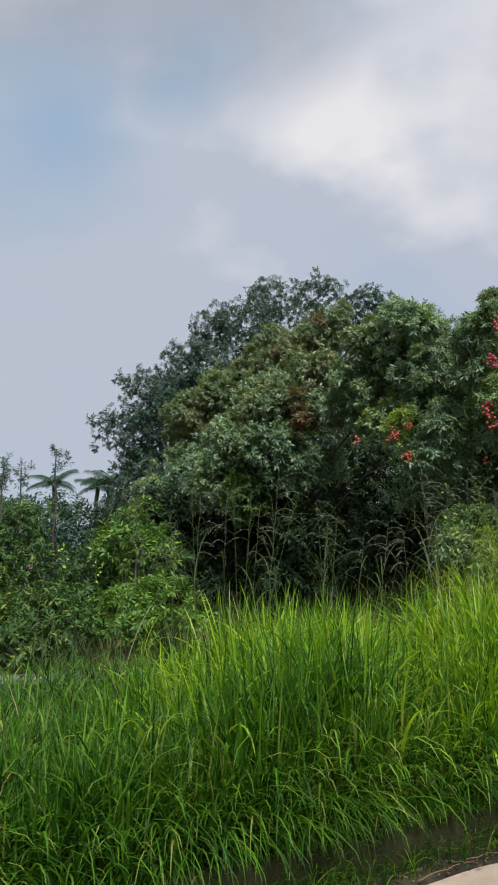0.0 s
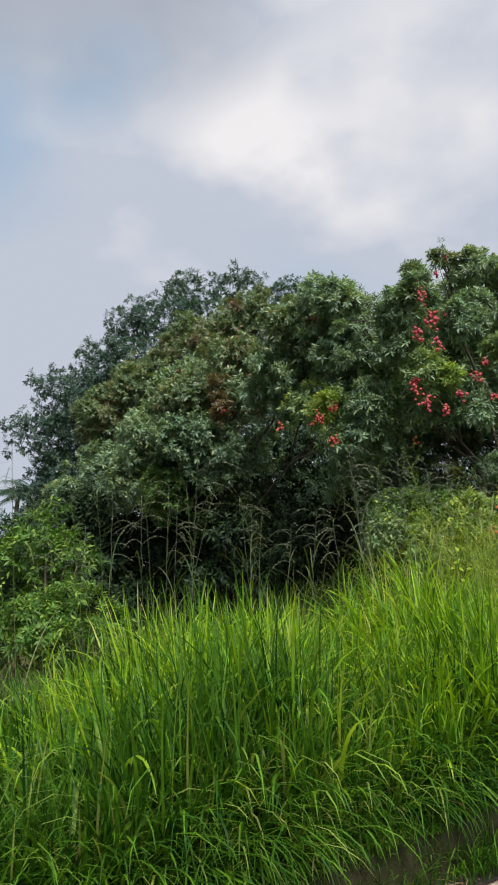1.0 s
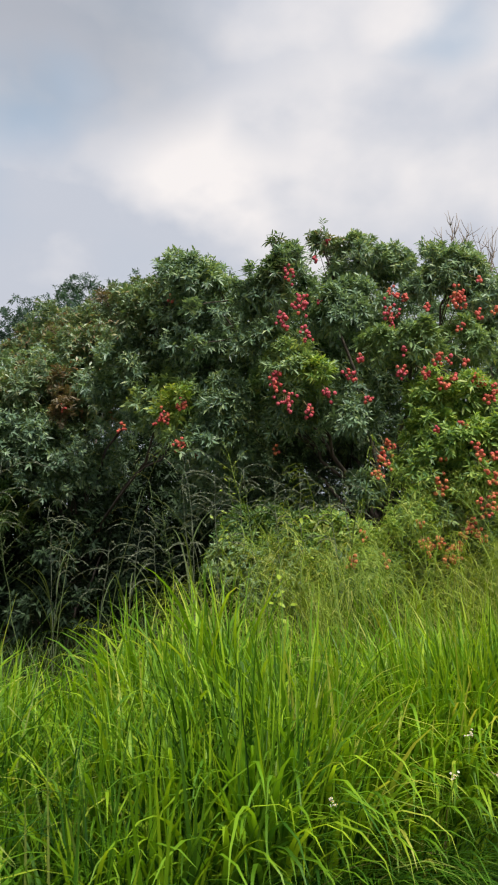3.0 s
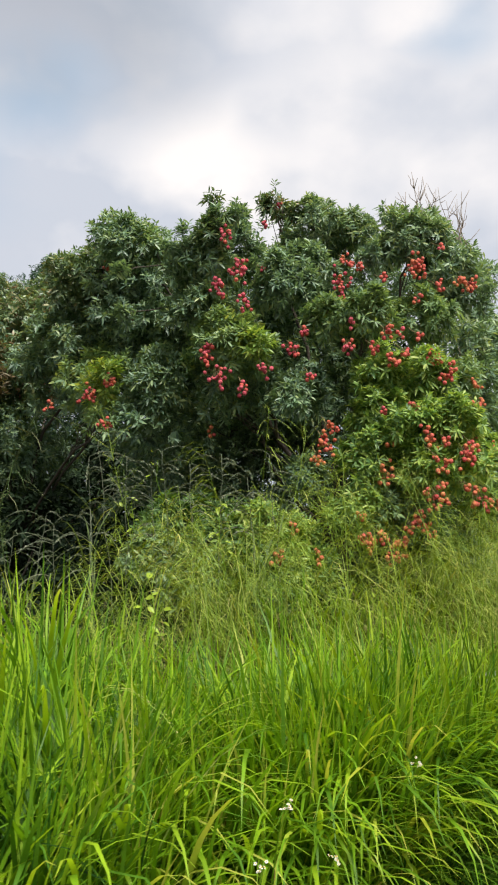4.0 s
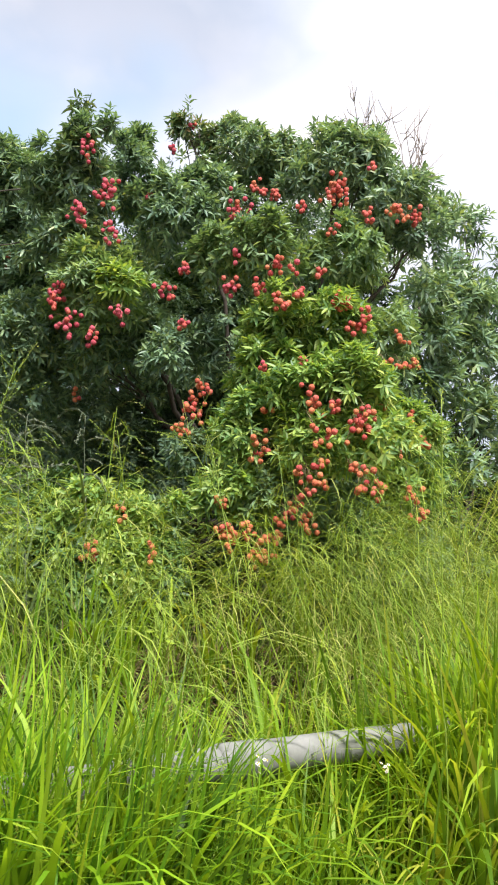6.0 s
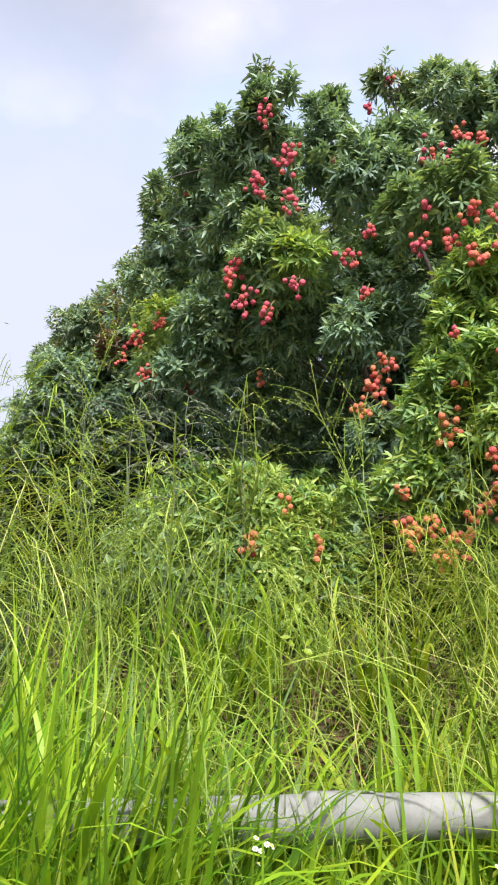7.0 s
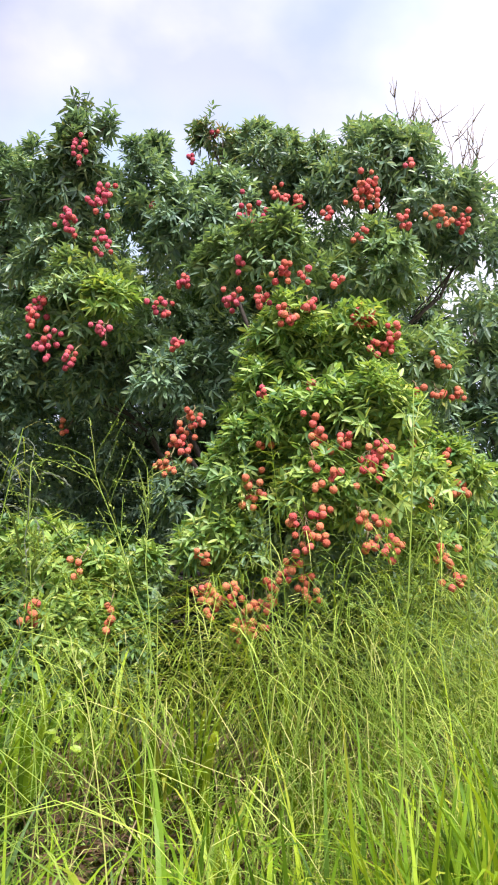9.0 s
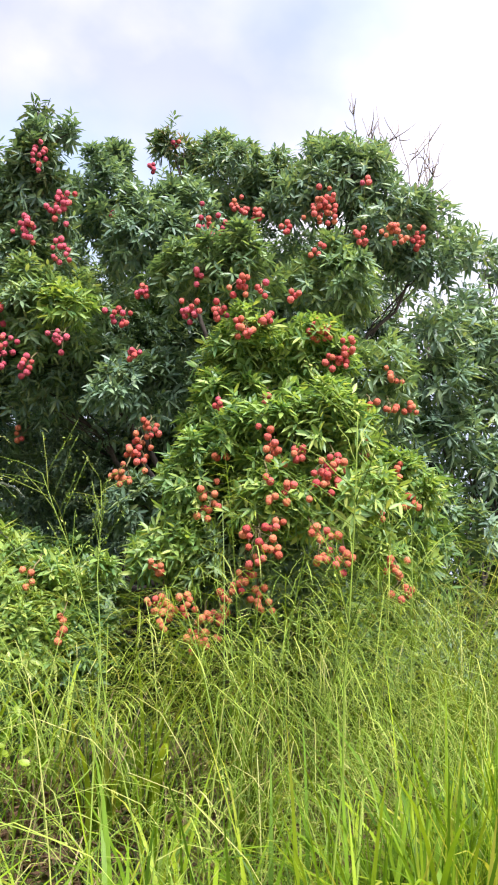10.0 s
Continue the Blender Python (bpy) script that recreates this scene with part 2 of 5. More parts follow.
SOIL = solid("leaf_strewn_soil", [(0.45, (0.035, 0.028, 0.016)), (0.62, (0.075, 0.052, 0.028)), (0.75, (0.125, 0.08, 0.042)), (0.9, (0.10, 0.11, 0.04))], 1.6, 0.95, 0.8, 0.03)
ROADTOP = solid("worn_concrete_road", [(0.4, (0.20, 0.155, 0.12)), (0.65, (0.33, 0.265, 0.205)), (0.9, (0.42, 0.34, 0.27))], 1.1, 0.85, 0.3, 0.004)
# Damp dirt, its colour darkened by the shadow lying below the kerb
DIRT = solid("shadow_dark_gutter_dirt", [(0.45, (0.012, 0.011, 0.007)), (0.7, (0.028, 0.024, 0.016)), (0.9, (0.07, 0.058, 0.04))], 3.0, 0.8, 0.6, 0.01)
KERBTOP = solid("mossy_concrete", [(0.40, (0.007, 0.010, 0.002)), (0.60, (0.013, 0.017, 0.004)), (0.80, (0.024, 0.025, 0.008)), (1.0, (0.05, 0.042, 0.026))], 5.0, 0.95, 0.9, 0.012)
BARK = solid("grey_brown_bark", [(0.4, (0.022, 0.018, 0.014)), (0.65, (0.060, 0.050, 0.040)), (0.9, (0.13, 0.11, 0.09))], 6.0, 0.9, 0.7, 0.01, 6.0, (1, 1, 0.3))
TWIG = solid("dead_twig", [(0.4, (0.12, 0.095, 0.075)), (0.8, (0.26, 0.22, 0.18))], 9.0, 0.85)
STALK = solid("fruit_stalk", [(0.4, (0.09, 0.07, 0.03)), (0.8, (0.17, 0.14, 0.06))], 9.0, 0.7)
PIPE = solid("grey_plastic_pipe", [(0.4, (0.13, 0.14, 0.12)), (0.65, (0.20, 0.205, 0.185)), (0.95, (0.27, 0.275, 0.255))], 3.2, 0.65, 0.05, 0.0006)
STONE = solid("pale_stone", [(0.4, (0.15, 0.15, 0.13)), (0.8, (0.31, 0.31, 0.28))], 3.0, 0.9)
DISC = solid("yellow_flower_disc", [(0.4, (0.5, 0.33, 0.02)), (0.8, (0.7, 0.5, 0.05))], 60.0, 0.8)


def fruit_skin(name, a, b):
    m, t, p, out = material(name)
    info = t.nodes.new("ShaderNodeObjectInfo")
    pos = t.nodes.new("ShaderNodeTexCoord")
    vor = tnode(t, "ShaderNodeTexVoronoi", Scale=300.0)
    t.links.new(pos.outputs["Object"], vor.inputs["Vector"])
    blot = tnode(t, "ShaderNodeTexNoise", Scale=45.0, Detail=3.0)
    t.links.new(pos.outputs["Object"], blot.inputs["Vector"])
    add = t.nodes.new("ShaderNodeMath")
    add.operation = "MULTIPLY_ADD"
    t.links.new(blot.outputs[0], add.inputs[0])
    add.inputs[1].default_value = 0.5
    t.links.new(info.outputs["Random"], add.inputs[2])
    t.links.new(ramp(t, add.outputs[0], [(0.25, a), (1.0, b)]), p.inputs["Base Color"])
    p.inputs["Roughness"].default_value = 0.72
    bp = tnode(t, "ShaderNodeBump", Strength=1.0, Distance=0.003)
    bp.invert = True
    t.links.new(vor.outputs["Distance"], bp.inputs["Height"])
    t.links.new(bp.outputs[0], p.inputs["Normal"])
    return m


CRIMSON = fruit_skin("crimson_lychee_skin", (0.34, 0.026, 0.050), (0.55, 0.085, 0.115))
CORAL = fruit_skin("coral_red_lychee_skin", (0.38, 0.036, 0.034), (0.58, 0.115, 0.080))
ORANGE = fruit_skin("orange_red_lychee_skin", (0.40, 0.066, 0.028), (0.60, 0.18, 0.075))


# ---- mesh helpers ----
def mesh_from(name, verts, faces, mat):
    """A mesh from arrays: verts (n, 3), faces a list of index arrays (k, 3) or (k, 4)."""
    me = bpy.data.meshes.new(name)
    verts = np.asarray(verts, np.float32)
    faces = [np.asarray(f, np.int32) for f in faces if len(f)]
    loops = np.concatenate([f.ravel() for f in faces])
    counts = np.concatenate([np.full(len(f), f.shape[1], np.int32) for f in faces])
    starts = np.concatenate([[0], np.cumsum(counts)[:-1]]).astype(np.int32)
    me.vertices.add(len(verts))
    me.vertices.foreach_set("co", verts.ravel())
    me.loops.add(len(loops))
    me.loops.foreach_set("vertex_index", loops)
    me.polygons.add(len(counts))
    me.polygons.foreach_set("loop_start", starts)
    me.polygons.foreach_set("use_smooth", np.ones(len(counts), bool))
    me.update(calc_edges=True)
    me.materials.append(mat)
    return me


def part(name, shape, mat=None, parent=None, label=""):
    """Links a bmesh or a mesh as ONE object, under a thing or a part where a parent is given."""
    if isinstance(shape, bmesh.types.BMesh):
        me = bpy.data.meshes.new(name)
        for f in shape.faces:
            f.smooth = True
        shape.to_mesh(me)
        shape.free()
        me.materials.append(mat)
    else:
        me = shape
    ob = new(name, me)
    if parent is not None:
        ob.parent = parent
    return tagged(ob, label)


def unit(v):
    return v / np.maximum(np.linalg.norm(v, axis=-1, keepdims=True), 1e-9)


def leaves(base, way, face, length, width, droop, fine_shape):
    """Lance-shaped leaves folded along the midrib and bent down at the tip. Returns verts, faces."""
    n = len(base)
    side = unit(np.cross(way, face))
    up = np.cross(side, way)
    length, width, droop = (np.broadcast_to(v, (n,))[:, None] for v in (length, width, droop))
    down = np.array([0, 0, -1.0])

    def at_share(u, w, fold):
        c = base + way * length * u + down * droop * length * u * u
        lift = up * width * fold
        return c - lift, c - side * width * w + lift * 0.3, c + side * width * w + lift * 0.3

    tip = base + way * length + down * droop * length
    o = (np.arange(n) * (8 if fine_shape else 5))[:, None]
    if fine_shape:
        c1, l1, r1 = at_share(0.30, 0.44, 0.14)
        c2, l2, r2 = at_share(0.66, 0.40, 0.14)
        v = np.stack([base, l1, c1, r1, l2, c2, r2, tip], 1).reshape(-1, 3)
        tri = np.concatenate([o + [0, 1, 2], o + [0, 2, 3], o + [4, 7, 5], o + [5, 7, 6]])
        quad = np.concatenate([o + [1, 4, 5, 2], o + [2, 5, 6, 3]])
        return v, [tri, quad]
    c1, l1, r1 = at_share(0.45, 0.5, 0.14)
    v = np.stack([base, l1, c1, r1, tip], 1).reshape(-1, 3)
    return v, [np.concatenate([o + [0, 1, 4, 2], o + [0, 2, 4, 3]])]


def joined(pieces):
    """Several (verts, faces) made into one."""
    vs, tris, quads, off = [], [], [], 0
    for v, fs in pieces:
        vs.append(v)
        for f in fs:
            (tris if f.shape[1] == 3 else quads).append(f + off)
        off += len(v)
    out = []
    if tris:
        out.append(np.concatenate(tris))
    if quads:
        out.append(np.concatenate(quads))
    return np.concatenate(vs), out


def sphere_ways(n):
    return unit(rng.normal(size=(n, 3)))


def lumps(d, seed, r):
    """A soft uneven radius over directions, with more lumps on larger boughs."""
    f = 3.2 if r < 0.4 else 5.2
    ph = np.random.default_rng(seed).uniform(0, 6.28, (5, 4))
    k = np.zeros(len(d))
    for p in ph:
        k += np.sin(f * d[:, 0] + p[0]) * np.sin(1.15 * f * d[:, 1] + p[1]) * np.sin(1.05 * f * d[:, 2] + p[2])
    return 1.0 + (0.18 if r < 0.4 else 0.24) * k


def bough_leaves(c, r, leaf, sprays, per_spray, fine_shape, seed, droop=0.20, squash=0.92, slim=0.27, loose=1.08, tuft=1.25):
    """Umbrella-shaped tufts of leaf rosettes standing out of an uneven rounded bough, with darker gaps between them."""
    inner = max(r - 0.62 * leaf, 0.35 * r)
    wide = min(tuft * leaf, 0.8 * r)
    tufts = max(3, int(3.0 * (inner / wide) ** 2))
    d = sphere_ways(tufts)
    d[:, 2] = np.where(d[:, 2] < -0.45, -d[:, 2], d[:, 2])
    rad = inner * lumps(d, seed, r) * rng.uniform(0.78, loose, tufts)
    stray = rng.uniform(0, 1, tufts) < (0.16 if fine_shape and r > 0.15 else 0.0)
    rad = rad + stray * rng.uniform(0.4, 1.7, tufts) * leaf
    centre = np.array(c) + d * rad[:, None] * [1, 1, squash]
    each = max(2, round(0.82 * sprays / tufts))
    off = rng.normal(0, 0.48, (tufts, each, 3)) * wide
    off[stray] *= 0.55
    off -= d[:, None] * (off * d[:, None]).sum(-1, keepdims=True) * 0.55
    sag = (off[..., 0] ** 2 + off[..., 1] ** 2) / wide
    pos = (centre[:, None] + off - np.array([0, 0, 0.55]) * sag[..., None]).reshape(-1, 3)
    axis = unit(d[:, None] * 0.6 + [0, 0, 0.30] + off / wide * 0.75 + rng.normal(0, 0.2, off.shape)).reshape(-1, 3)
    deep = max(3, round(0.25 * sprays))
    dd = sphere_ways(deep)
    pos = np.concatenate([pos, np.array(c) + dd * inner * rng.uniform(0.25, 0.8, (deep, 1))])
    axis = np.concatenate([axis, unit(dd + rng.normal(0, 0.4, (deep, 3)))])
    n_spray = len(pos)
    helper = unit(np.cross(axis, rng.normal(size=(n_spray, 3))))
    other = np.cross(axis, helper)
    m = per_spray
    k = np.arange(m)
    ang = k * 2.4 + rng.uniform(0, 6.28, (n_spray, 1)) + rng.normal(0, 0.25, (n_spray, m))
    along = (k / m) * leaf * 0.8
    radial = helper[:, None] * np.cos(ang)[..., None] + other[:, None] * np.sin(ang)[..., None]
    base = pos[:, None] + axis[:, None] * along[None, :, None]
    way = unit(axis[:, None] * (0.25 + 0.55 * k / m)[None, :, None] + radial * 0.85 + rng.normal(0, 0.15, (n_spray, m, 3)) + [0, 0, -0.06])
    face = unit(axis[:, None] * 0.8 + [0, 0, 0.5] + rng.normal(0, 0.25, (n_spray, m, 3)))
    n = n_spray * m
    length = leaf * rng.uniform(0.65, 1.2, n)
    return leaves(base.reshape(n, 3), way.reshape(n, 3), face.reshape(n, 3), length, length * rng.uniform(slim * 0.8, slim * 1.2, n), droop * rng.uniform(0.4, 1.5, n), fine_shape)


def tube(points, radii, sides=7):
    """A tapered tube along points. Returns verts, faces."""
    p = np.asarray(points, float)
    n = len(p)
    t = unit(np.gradient(p, axis=0))
    ref = np.array([0.31, 0.27, 0.91]) if abs(t[0] @ [0.31, 0.27, 0.91]) < 0.9 else np.array([1.0, 0, 0])
    a = unit(np.cross(t, ref))
    b = np.cross(t, a)
    ang = np.linspace(0, 2 * math.pi, sides, endpoint=False)
    ring = a[:, None] * np.cos(ang)[None, :, None] + b[:, None] * np.sin(ang)[None, :, None]
    v = (p[:, None] + ring * np.asarray(radii)[:, None, None]).reshape(-1, 3)
    i = np.arange(n - 1)[:, None] * sides
    j = np.arange(sides)[None, :]
    k = (j + 1) % sides
    quads = np.stack([i + j, i + k, i + sides + k, i + sides + j], -1).reshape(-1, 4)
    caps = [[0, q + 1, q] for q in range(1, sides - 1)]
    top = (n - 1) * sides
    caps += [[top, top + q, top + q + 1] for q in range(1, sides - 1)]
    return v, [quads, np.array(caps)]


def bent_line(a, b, n=8, sag=0.1, wander=0.03):
    a, b = np.array(a, float), np.array(b, float)
    u = np.linspace(0, 1, n)[:, None]
    w = rng.normal(0, wander, (n, 3))
    w[0] = w[-1] = 0
    return a + (b - a) * u + np.array([0, 0, 1.0]) * sag * 4 * u * (1 - u) * np.linalg.norm(b - a) + w


def blades(base, azim, length, width, lean, bend, segs=6, twist=0.0, curl=1.7):
    """Grass blades: ribbons that rise, arch over and taper. Returns verts, faces."""
    n = len(base)
    u = np.linspace(0, 1, segs + 1)
    th = lean[:, None] + bend[:, None] * u[None, :] ** curl
    ds = (length / segs)[:, None]
    hor = np.concatenate([np.zeros((n, 1)), np.cumsum(np.sin(th[:, 1:]) * ds, 1)], 1)
    ver = np.concatenate([np.zeros((n, 1)), np.cumsum(np.cos(th[:, 1:]) * ds, 1)], 1)
    ca, sa = np.cos(azim)[:, None], np.sin(azim)[:, None]
    mid = np.stack([base[:, :1] + hor * ca, base[:, 1:2] + hor * sa, base[:, 2:3] + ver], -1)
    az2 = azim[:, None] + twist * (rng.uniform(-1, 1, (n, 1))) * (0.3 + u[None, :])
    side = np.stack([-np.sin(az2), np.cos(az2), np.zeros_like(az2)], -1)
    prof = np.minimum(0.55 + 1.6 * u, 1.0) * (1 - u ** 3)
    w = (width[:, None] * prof[None, :])[..., None] * 0.5
    left, right = mid - side * w, mid + side * w
    v = np.concatenate([np.stack([left[:, :-1], right[:, :-1]], 2).reshape(n, -1, 3), mid[:, -1:]], 1)
    per = 2 * segs + 1
    o = (np.arange(n) * per)[:, None]
    quad = np.concatenate([o + [2 * s, 2 * s + 1, 2 * s + 3, 2 * s + 2] for s in range(segs - 1)])
    tri = o + [2 * segs - 2, 2 * segs - 1, 2 * segs]
    return v.reshape(-1, 3), [tri, quad]


# ---- lie of the land ----
SLOPE = 0.52                       # the road edge runs along y = 3.50 + 0.52 x
ROAD_Z, KERB_Z = 0.17, 0.385


def edge_y(x):
    return 3.50 + SLOPE * x


def smooth(a, b, v):
    u = np.clip((v - a) / (b - a), 0, 1)
    return u * u * (3 - 2 * u)


def ground_z(x, y):
    x, y = np.asarray(x, float), np.asarray(y, float)
    s = y - edge_y(x)
    bank = KERB_Z - 0.03 + 0.14 * smooth(0.1, 0.7, s) + (0.12 + 0.46 * smooth(0.2, 2.6, x)) * smooth(0.8, 2.1, s)
    bank = bank + (0.70 - bank) * smooth(4.5, 12.0, s)
    bump_z = 0.04 * np.sin(2.1 * x + 1.3 * y) * np.sin(1.7 * y - 0.8 * x) * smooth(0.9, 2.0, s)
    below = ROAD_Z - 0.06
    return np.where(s < 0.07, below, bank + bump_z)


def sheet(xs, ys, zfun):
    X, Y = np.meshgrid(xs, ys, indexing="ij")
    Z = zfun(X, Y)
    v = np.stack([X, Y, Z], -1).reshape(-1, 3)
    nx, ny = len(xs), len(ys)
    i = (np.arange(nx - 1)[:, None] * ny + np.arange(ny - 1)[None, :]).reshape(-1)
    return v, [np.stack([i, i + ny, i + ny + 1, i + 1], 1)]


far_steps = np.geomspace(12, 2500, 16)
xs = np.concatenate([-far_steps[::-1], np.arange(-11.5, 12, 0.25), far_steps])
ys = np.concatenate([-far_steps[::-1], np.arange(-11.5, 14, 0.12), np.geomspace(15, 2500, 20)])
ground = part("ground", mesh_from("ground", *sheet(xs, ys, ground_z), SOIL))
tagged(ground, "reddish brown soil strewn with dead leaves", "ground", kind="structure")


def along(s_values, x0, x1, n, zs):
    """A strip along the road edge: offsets across it, ends in x, heights."""
    x = np.linspace(x0, x1, n)
    rows_v = []
    for s, z in zip(s_values, zs):
        wob = 0.010 * np.sin(3.1 * x + 5 * s) + 0.008 * np.sin(9.7 * x)
        rows_v.append(np.stack([x, edge_y(x) + s + wob * 0.6, np.full(n, z) + wob * 0.5], -1))
    v = np.concatenate(rows_v)
    k = len(s_values)
    i = (np.arange(k - 1)[:, None] * n + np.arange(n - 1)[None, :]).reshape(-1)
    return v, [np.stack([i, i + 1, i + n + 1, i + n], 1)]


road = part("road", mesh_from("road", *along([-7.0, -4.0, -2.0, -1.0, -0.5, -0.02], -60, 60, 500, [ROAD_Z] * 6), ROADTOP))
tagged(road, "worn pale brown concrete road", "road", kind="structure")
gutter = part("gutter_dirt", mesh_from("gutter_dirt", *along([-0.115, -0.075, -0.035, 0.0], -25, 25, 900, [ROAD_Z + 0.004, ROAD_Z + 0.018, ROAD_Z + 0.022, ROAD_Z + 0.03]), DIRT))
tagged(gutter, "damp gutter dirt with the shadow below the kerb in its dark colour", "dirt", kind="structure")
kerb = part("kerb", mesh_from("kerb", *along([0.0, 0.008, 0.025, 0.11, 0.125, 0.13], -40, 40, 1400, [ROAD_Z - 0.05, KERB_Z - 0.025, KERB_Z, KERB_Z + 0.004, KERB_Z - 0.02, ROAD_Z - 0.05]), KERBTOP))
tagged(kerb, "mossy dark concrete kerb along the road", "kerb", kind="structure")


# ---- trees ----
def tree(name, base, fork, trunk_r, boughs, leaf, density, fine_shape, mats, label, category, slim=0.27, limb_every=1, fork_r=0.20, knob_from=9.0, rough=1.5):
    top = new(name)
    top.location = base
    tagged(top, label, category)
    b = Vector(base)

    def put(n, shape, mat, lab=""):
        v, f = shape
        return part(n, mesh_from(n, v - np.array(base), f, mat), mat, top, lab)

    p = bent_line(base, fork, 7, 0.02, trunk_r * 0.10)
    p[0][2] -= 0.05
    rad = np.linspace(trunk_r * 1.1, trunk_r * 0.5, 7)
    rad[0] = trunk_r * 1.7
    put("trunk", tube(p, rad, 10), BARK)
    for i, (x, y, z, r, tone) in enumerate(boughs):
        if i % limb_every == 0 and r > 0.09:
            q = bent_line(fork, np.array((x, y, z)) + [0, 0.35 * r, -0.3 * r], 9, 0.08, 0.04)
            side = [tube(q, np.linspace(trunk_r * fork_r, 0.008, 9), 6)]
            for k in range(5):
                end = np.array((x, y, z)) + sphere_ways(1)[0] * r * 0.6
                side.append(tube(bent_line(q[5 + k % 3], end, 5, 0.06, 0.02), np.linspace(0.006, 0.002, 5), 5))
            put("limb", joined(side), BARK)
        elif r <= 0.09:
            near = min((b for b in boughs if b[3] > 0.11), key=lambda b: math.dist(b[:3], (x, y, z)) - 0.5 * b[3])
            put("twig", tube(bent_line(near[:3], (x, y, z), 6, 0.05, 0.01), np.linspace(0.007, 0.003, 6), 5), BARK)
        balls = [((x, y, z), r)]
        if r > knob_from:
            d = sphere_ways(11)
            d[:, 1] -= 0.35
            balls = [((x, y, z), 0.74 * r)] + [((x, y, z) + k * r * 0.66, r * rng.uniform(0.30, 0.44)) for k in unit(d)]
        green = []
        for k, (c, rk) in enumerate(balls):
            n = max(int(density * 4 * math.pi * (rk / leaf) ** 2), 5)
            green.append(bough_leaves(c, rk, leaf, n if r < 0.4 or not fine_shape and r < 1.1 else n // 2, 9, fine_shape and r < 0.4, i * 13 + 5 + k, slim=slim, loose=1.08 if len(balls) == 1 else rough))
        put("foliage", joined(green), mats[tone])
    return top


# rounded boughs: place, radius, and the kind of leaf (0 mature, 1 fresh and brightened, 2 bronze, 4 shade-darkened)
MAIN_UPPER = [
    (2.58, 7.98, 4.19, 0.08, 0), (2.54, 8.05, 4.05, 0.15, 2), (2.47, 8.20, 3.90, 0.27, 0), (1.97, 8.90, 4.29, 0.28, 0), (2.81, 8.70, 4.49, 0.12, 0),
    (2.78, 8.70, 4.18, 0.27, 0), (3.22, 8.80, 4.76, 0.12, 2), (3.58, 8.80, 4.55, 0.28, 0), (3.92, 8.80, 4.51, 0.26, 0), (4.30, 8.20, 4.23, 0.28, 0),
    (4.09, 8.30, 4.17, 0.20, 0), (4.55, 8.20, 3.99, 0.26, 0), (4.76, 8.40, 3.86, 0.21, 0), (3.15, 8.30, 3.77, 0.28, 0), (3.36, 8.40, 3.96, 0.24, 0),
    (3.69, 7.80, 3.37, 0.21, 3), (3.41, 8.00, 3.39, 0.21, 3), (4.15, 8.00, 3.44, 0.25, 3), (2.46, 8.30, 3.55, 0.26, 0), (2.65, 8.20, 3.17, 0.29, 3), (2.82, 7.98, 3.14, 0.13, 1),
]
CREST_SPRIGS = [
    (2.16, 8.10, 3.94, 0.05, 0), (2.86, 8.70, 4.60, 0.08, 0), (3.40, 8.80, 4.72, 0.08, 2), (2.70, 8.00, 4.22, 0.06, 0), (1.81, 8.30, 3.82, 0.06, 0), (3.93, 8.70, 4.68, 0.05, 0), (4.12, 8.40, 4.55, 0.05, 0),
    (3.73, 8.80, 4.78, 0.05, 0), (4.54, 8.30, 4.53, 0.05, 0), (1.84, 8.40, 3.52, 0.07, 0), (2.52, 8.00, 4.34, 0.04, 2),
]
MAIN_LOWER = [
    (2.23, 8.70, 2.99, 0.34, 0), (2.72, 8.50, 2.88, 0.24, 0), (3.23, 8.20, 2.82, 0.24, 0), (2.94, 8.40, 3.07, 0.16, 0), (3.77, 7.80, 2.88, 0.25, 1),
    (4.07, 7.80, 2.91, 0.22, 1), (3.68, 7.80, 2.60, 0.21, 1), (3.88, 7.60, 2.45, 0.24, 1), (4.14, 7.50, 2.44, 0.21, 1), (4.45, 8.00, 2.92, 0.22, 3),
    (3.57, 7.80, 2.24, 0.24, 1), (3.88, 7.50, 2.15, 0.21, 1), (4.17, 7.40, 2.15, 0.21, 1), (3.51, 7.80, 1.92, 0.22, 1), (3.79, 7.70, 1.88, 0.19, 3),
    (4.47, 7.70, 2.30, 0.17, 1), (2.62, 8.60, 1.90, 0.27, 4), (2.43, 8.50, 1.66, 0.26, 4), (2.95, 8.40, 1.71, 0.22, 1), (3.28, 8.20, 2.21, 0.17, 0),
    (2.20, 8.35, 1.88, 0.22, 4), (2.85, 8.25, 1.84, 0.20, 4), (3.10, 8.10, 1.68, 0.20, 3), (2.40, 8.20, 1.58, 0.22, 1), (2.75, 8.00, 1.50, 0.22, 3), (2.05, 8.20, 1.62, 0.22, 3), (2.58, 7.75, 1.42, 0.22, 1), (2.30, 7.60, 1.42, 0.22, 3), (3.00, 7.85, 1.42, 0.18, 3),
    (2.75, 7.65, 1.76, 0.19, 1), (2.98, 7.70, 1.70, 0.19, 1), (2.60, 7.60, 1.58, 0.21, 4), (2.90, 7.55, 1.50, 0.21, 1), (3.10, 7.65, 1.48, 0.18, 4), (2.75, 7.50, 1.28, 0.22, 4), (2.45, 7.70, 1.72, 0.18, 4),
]
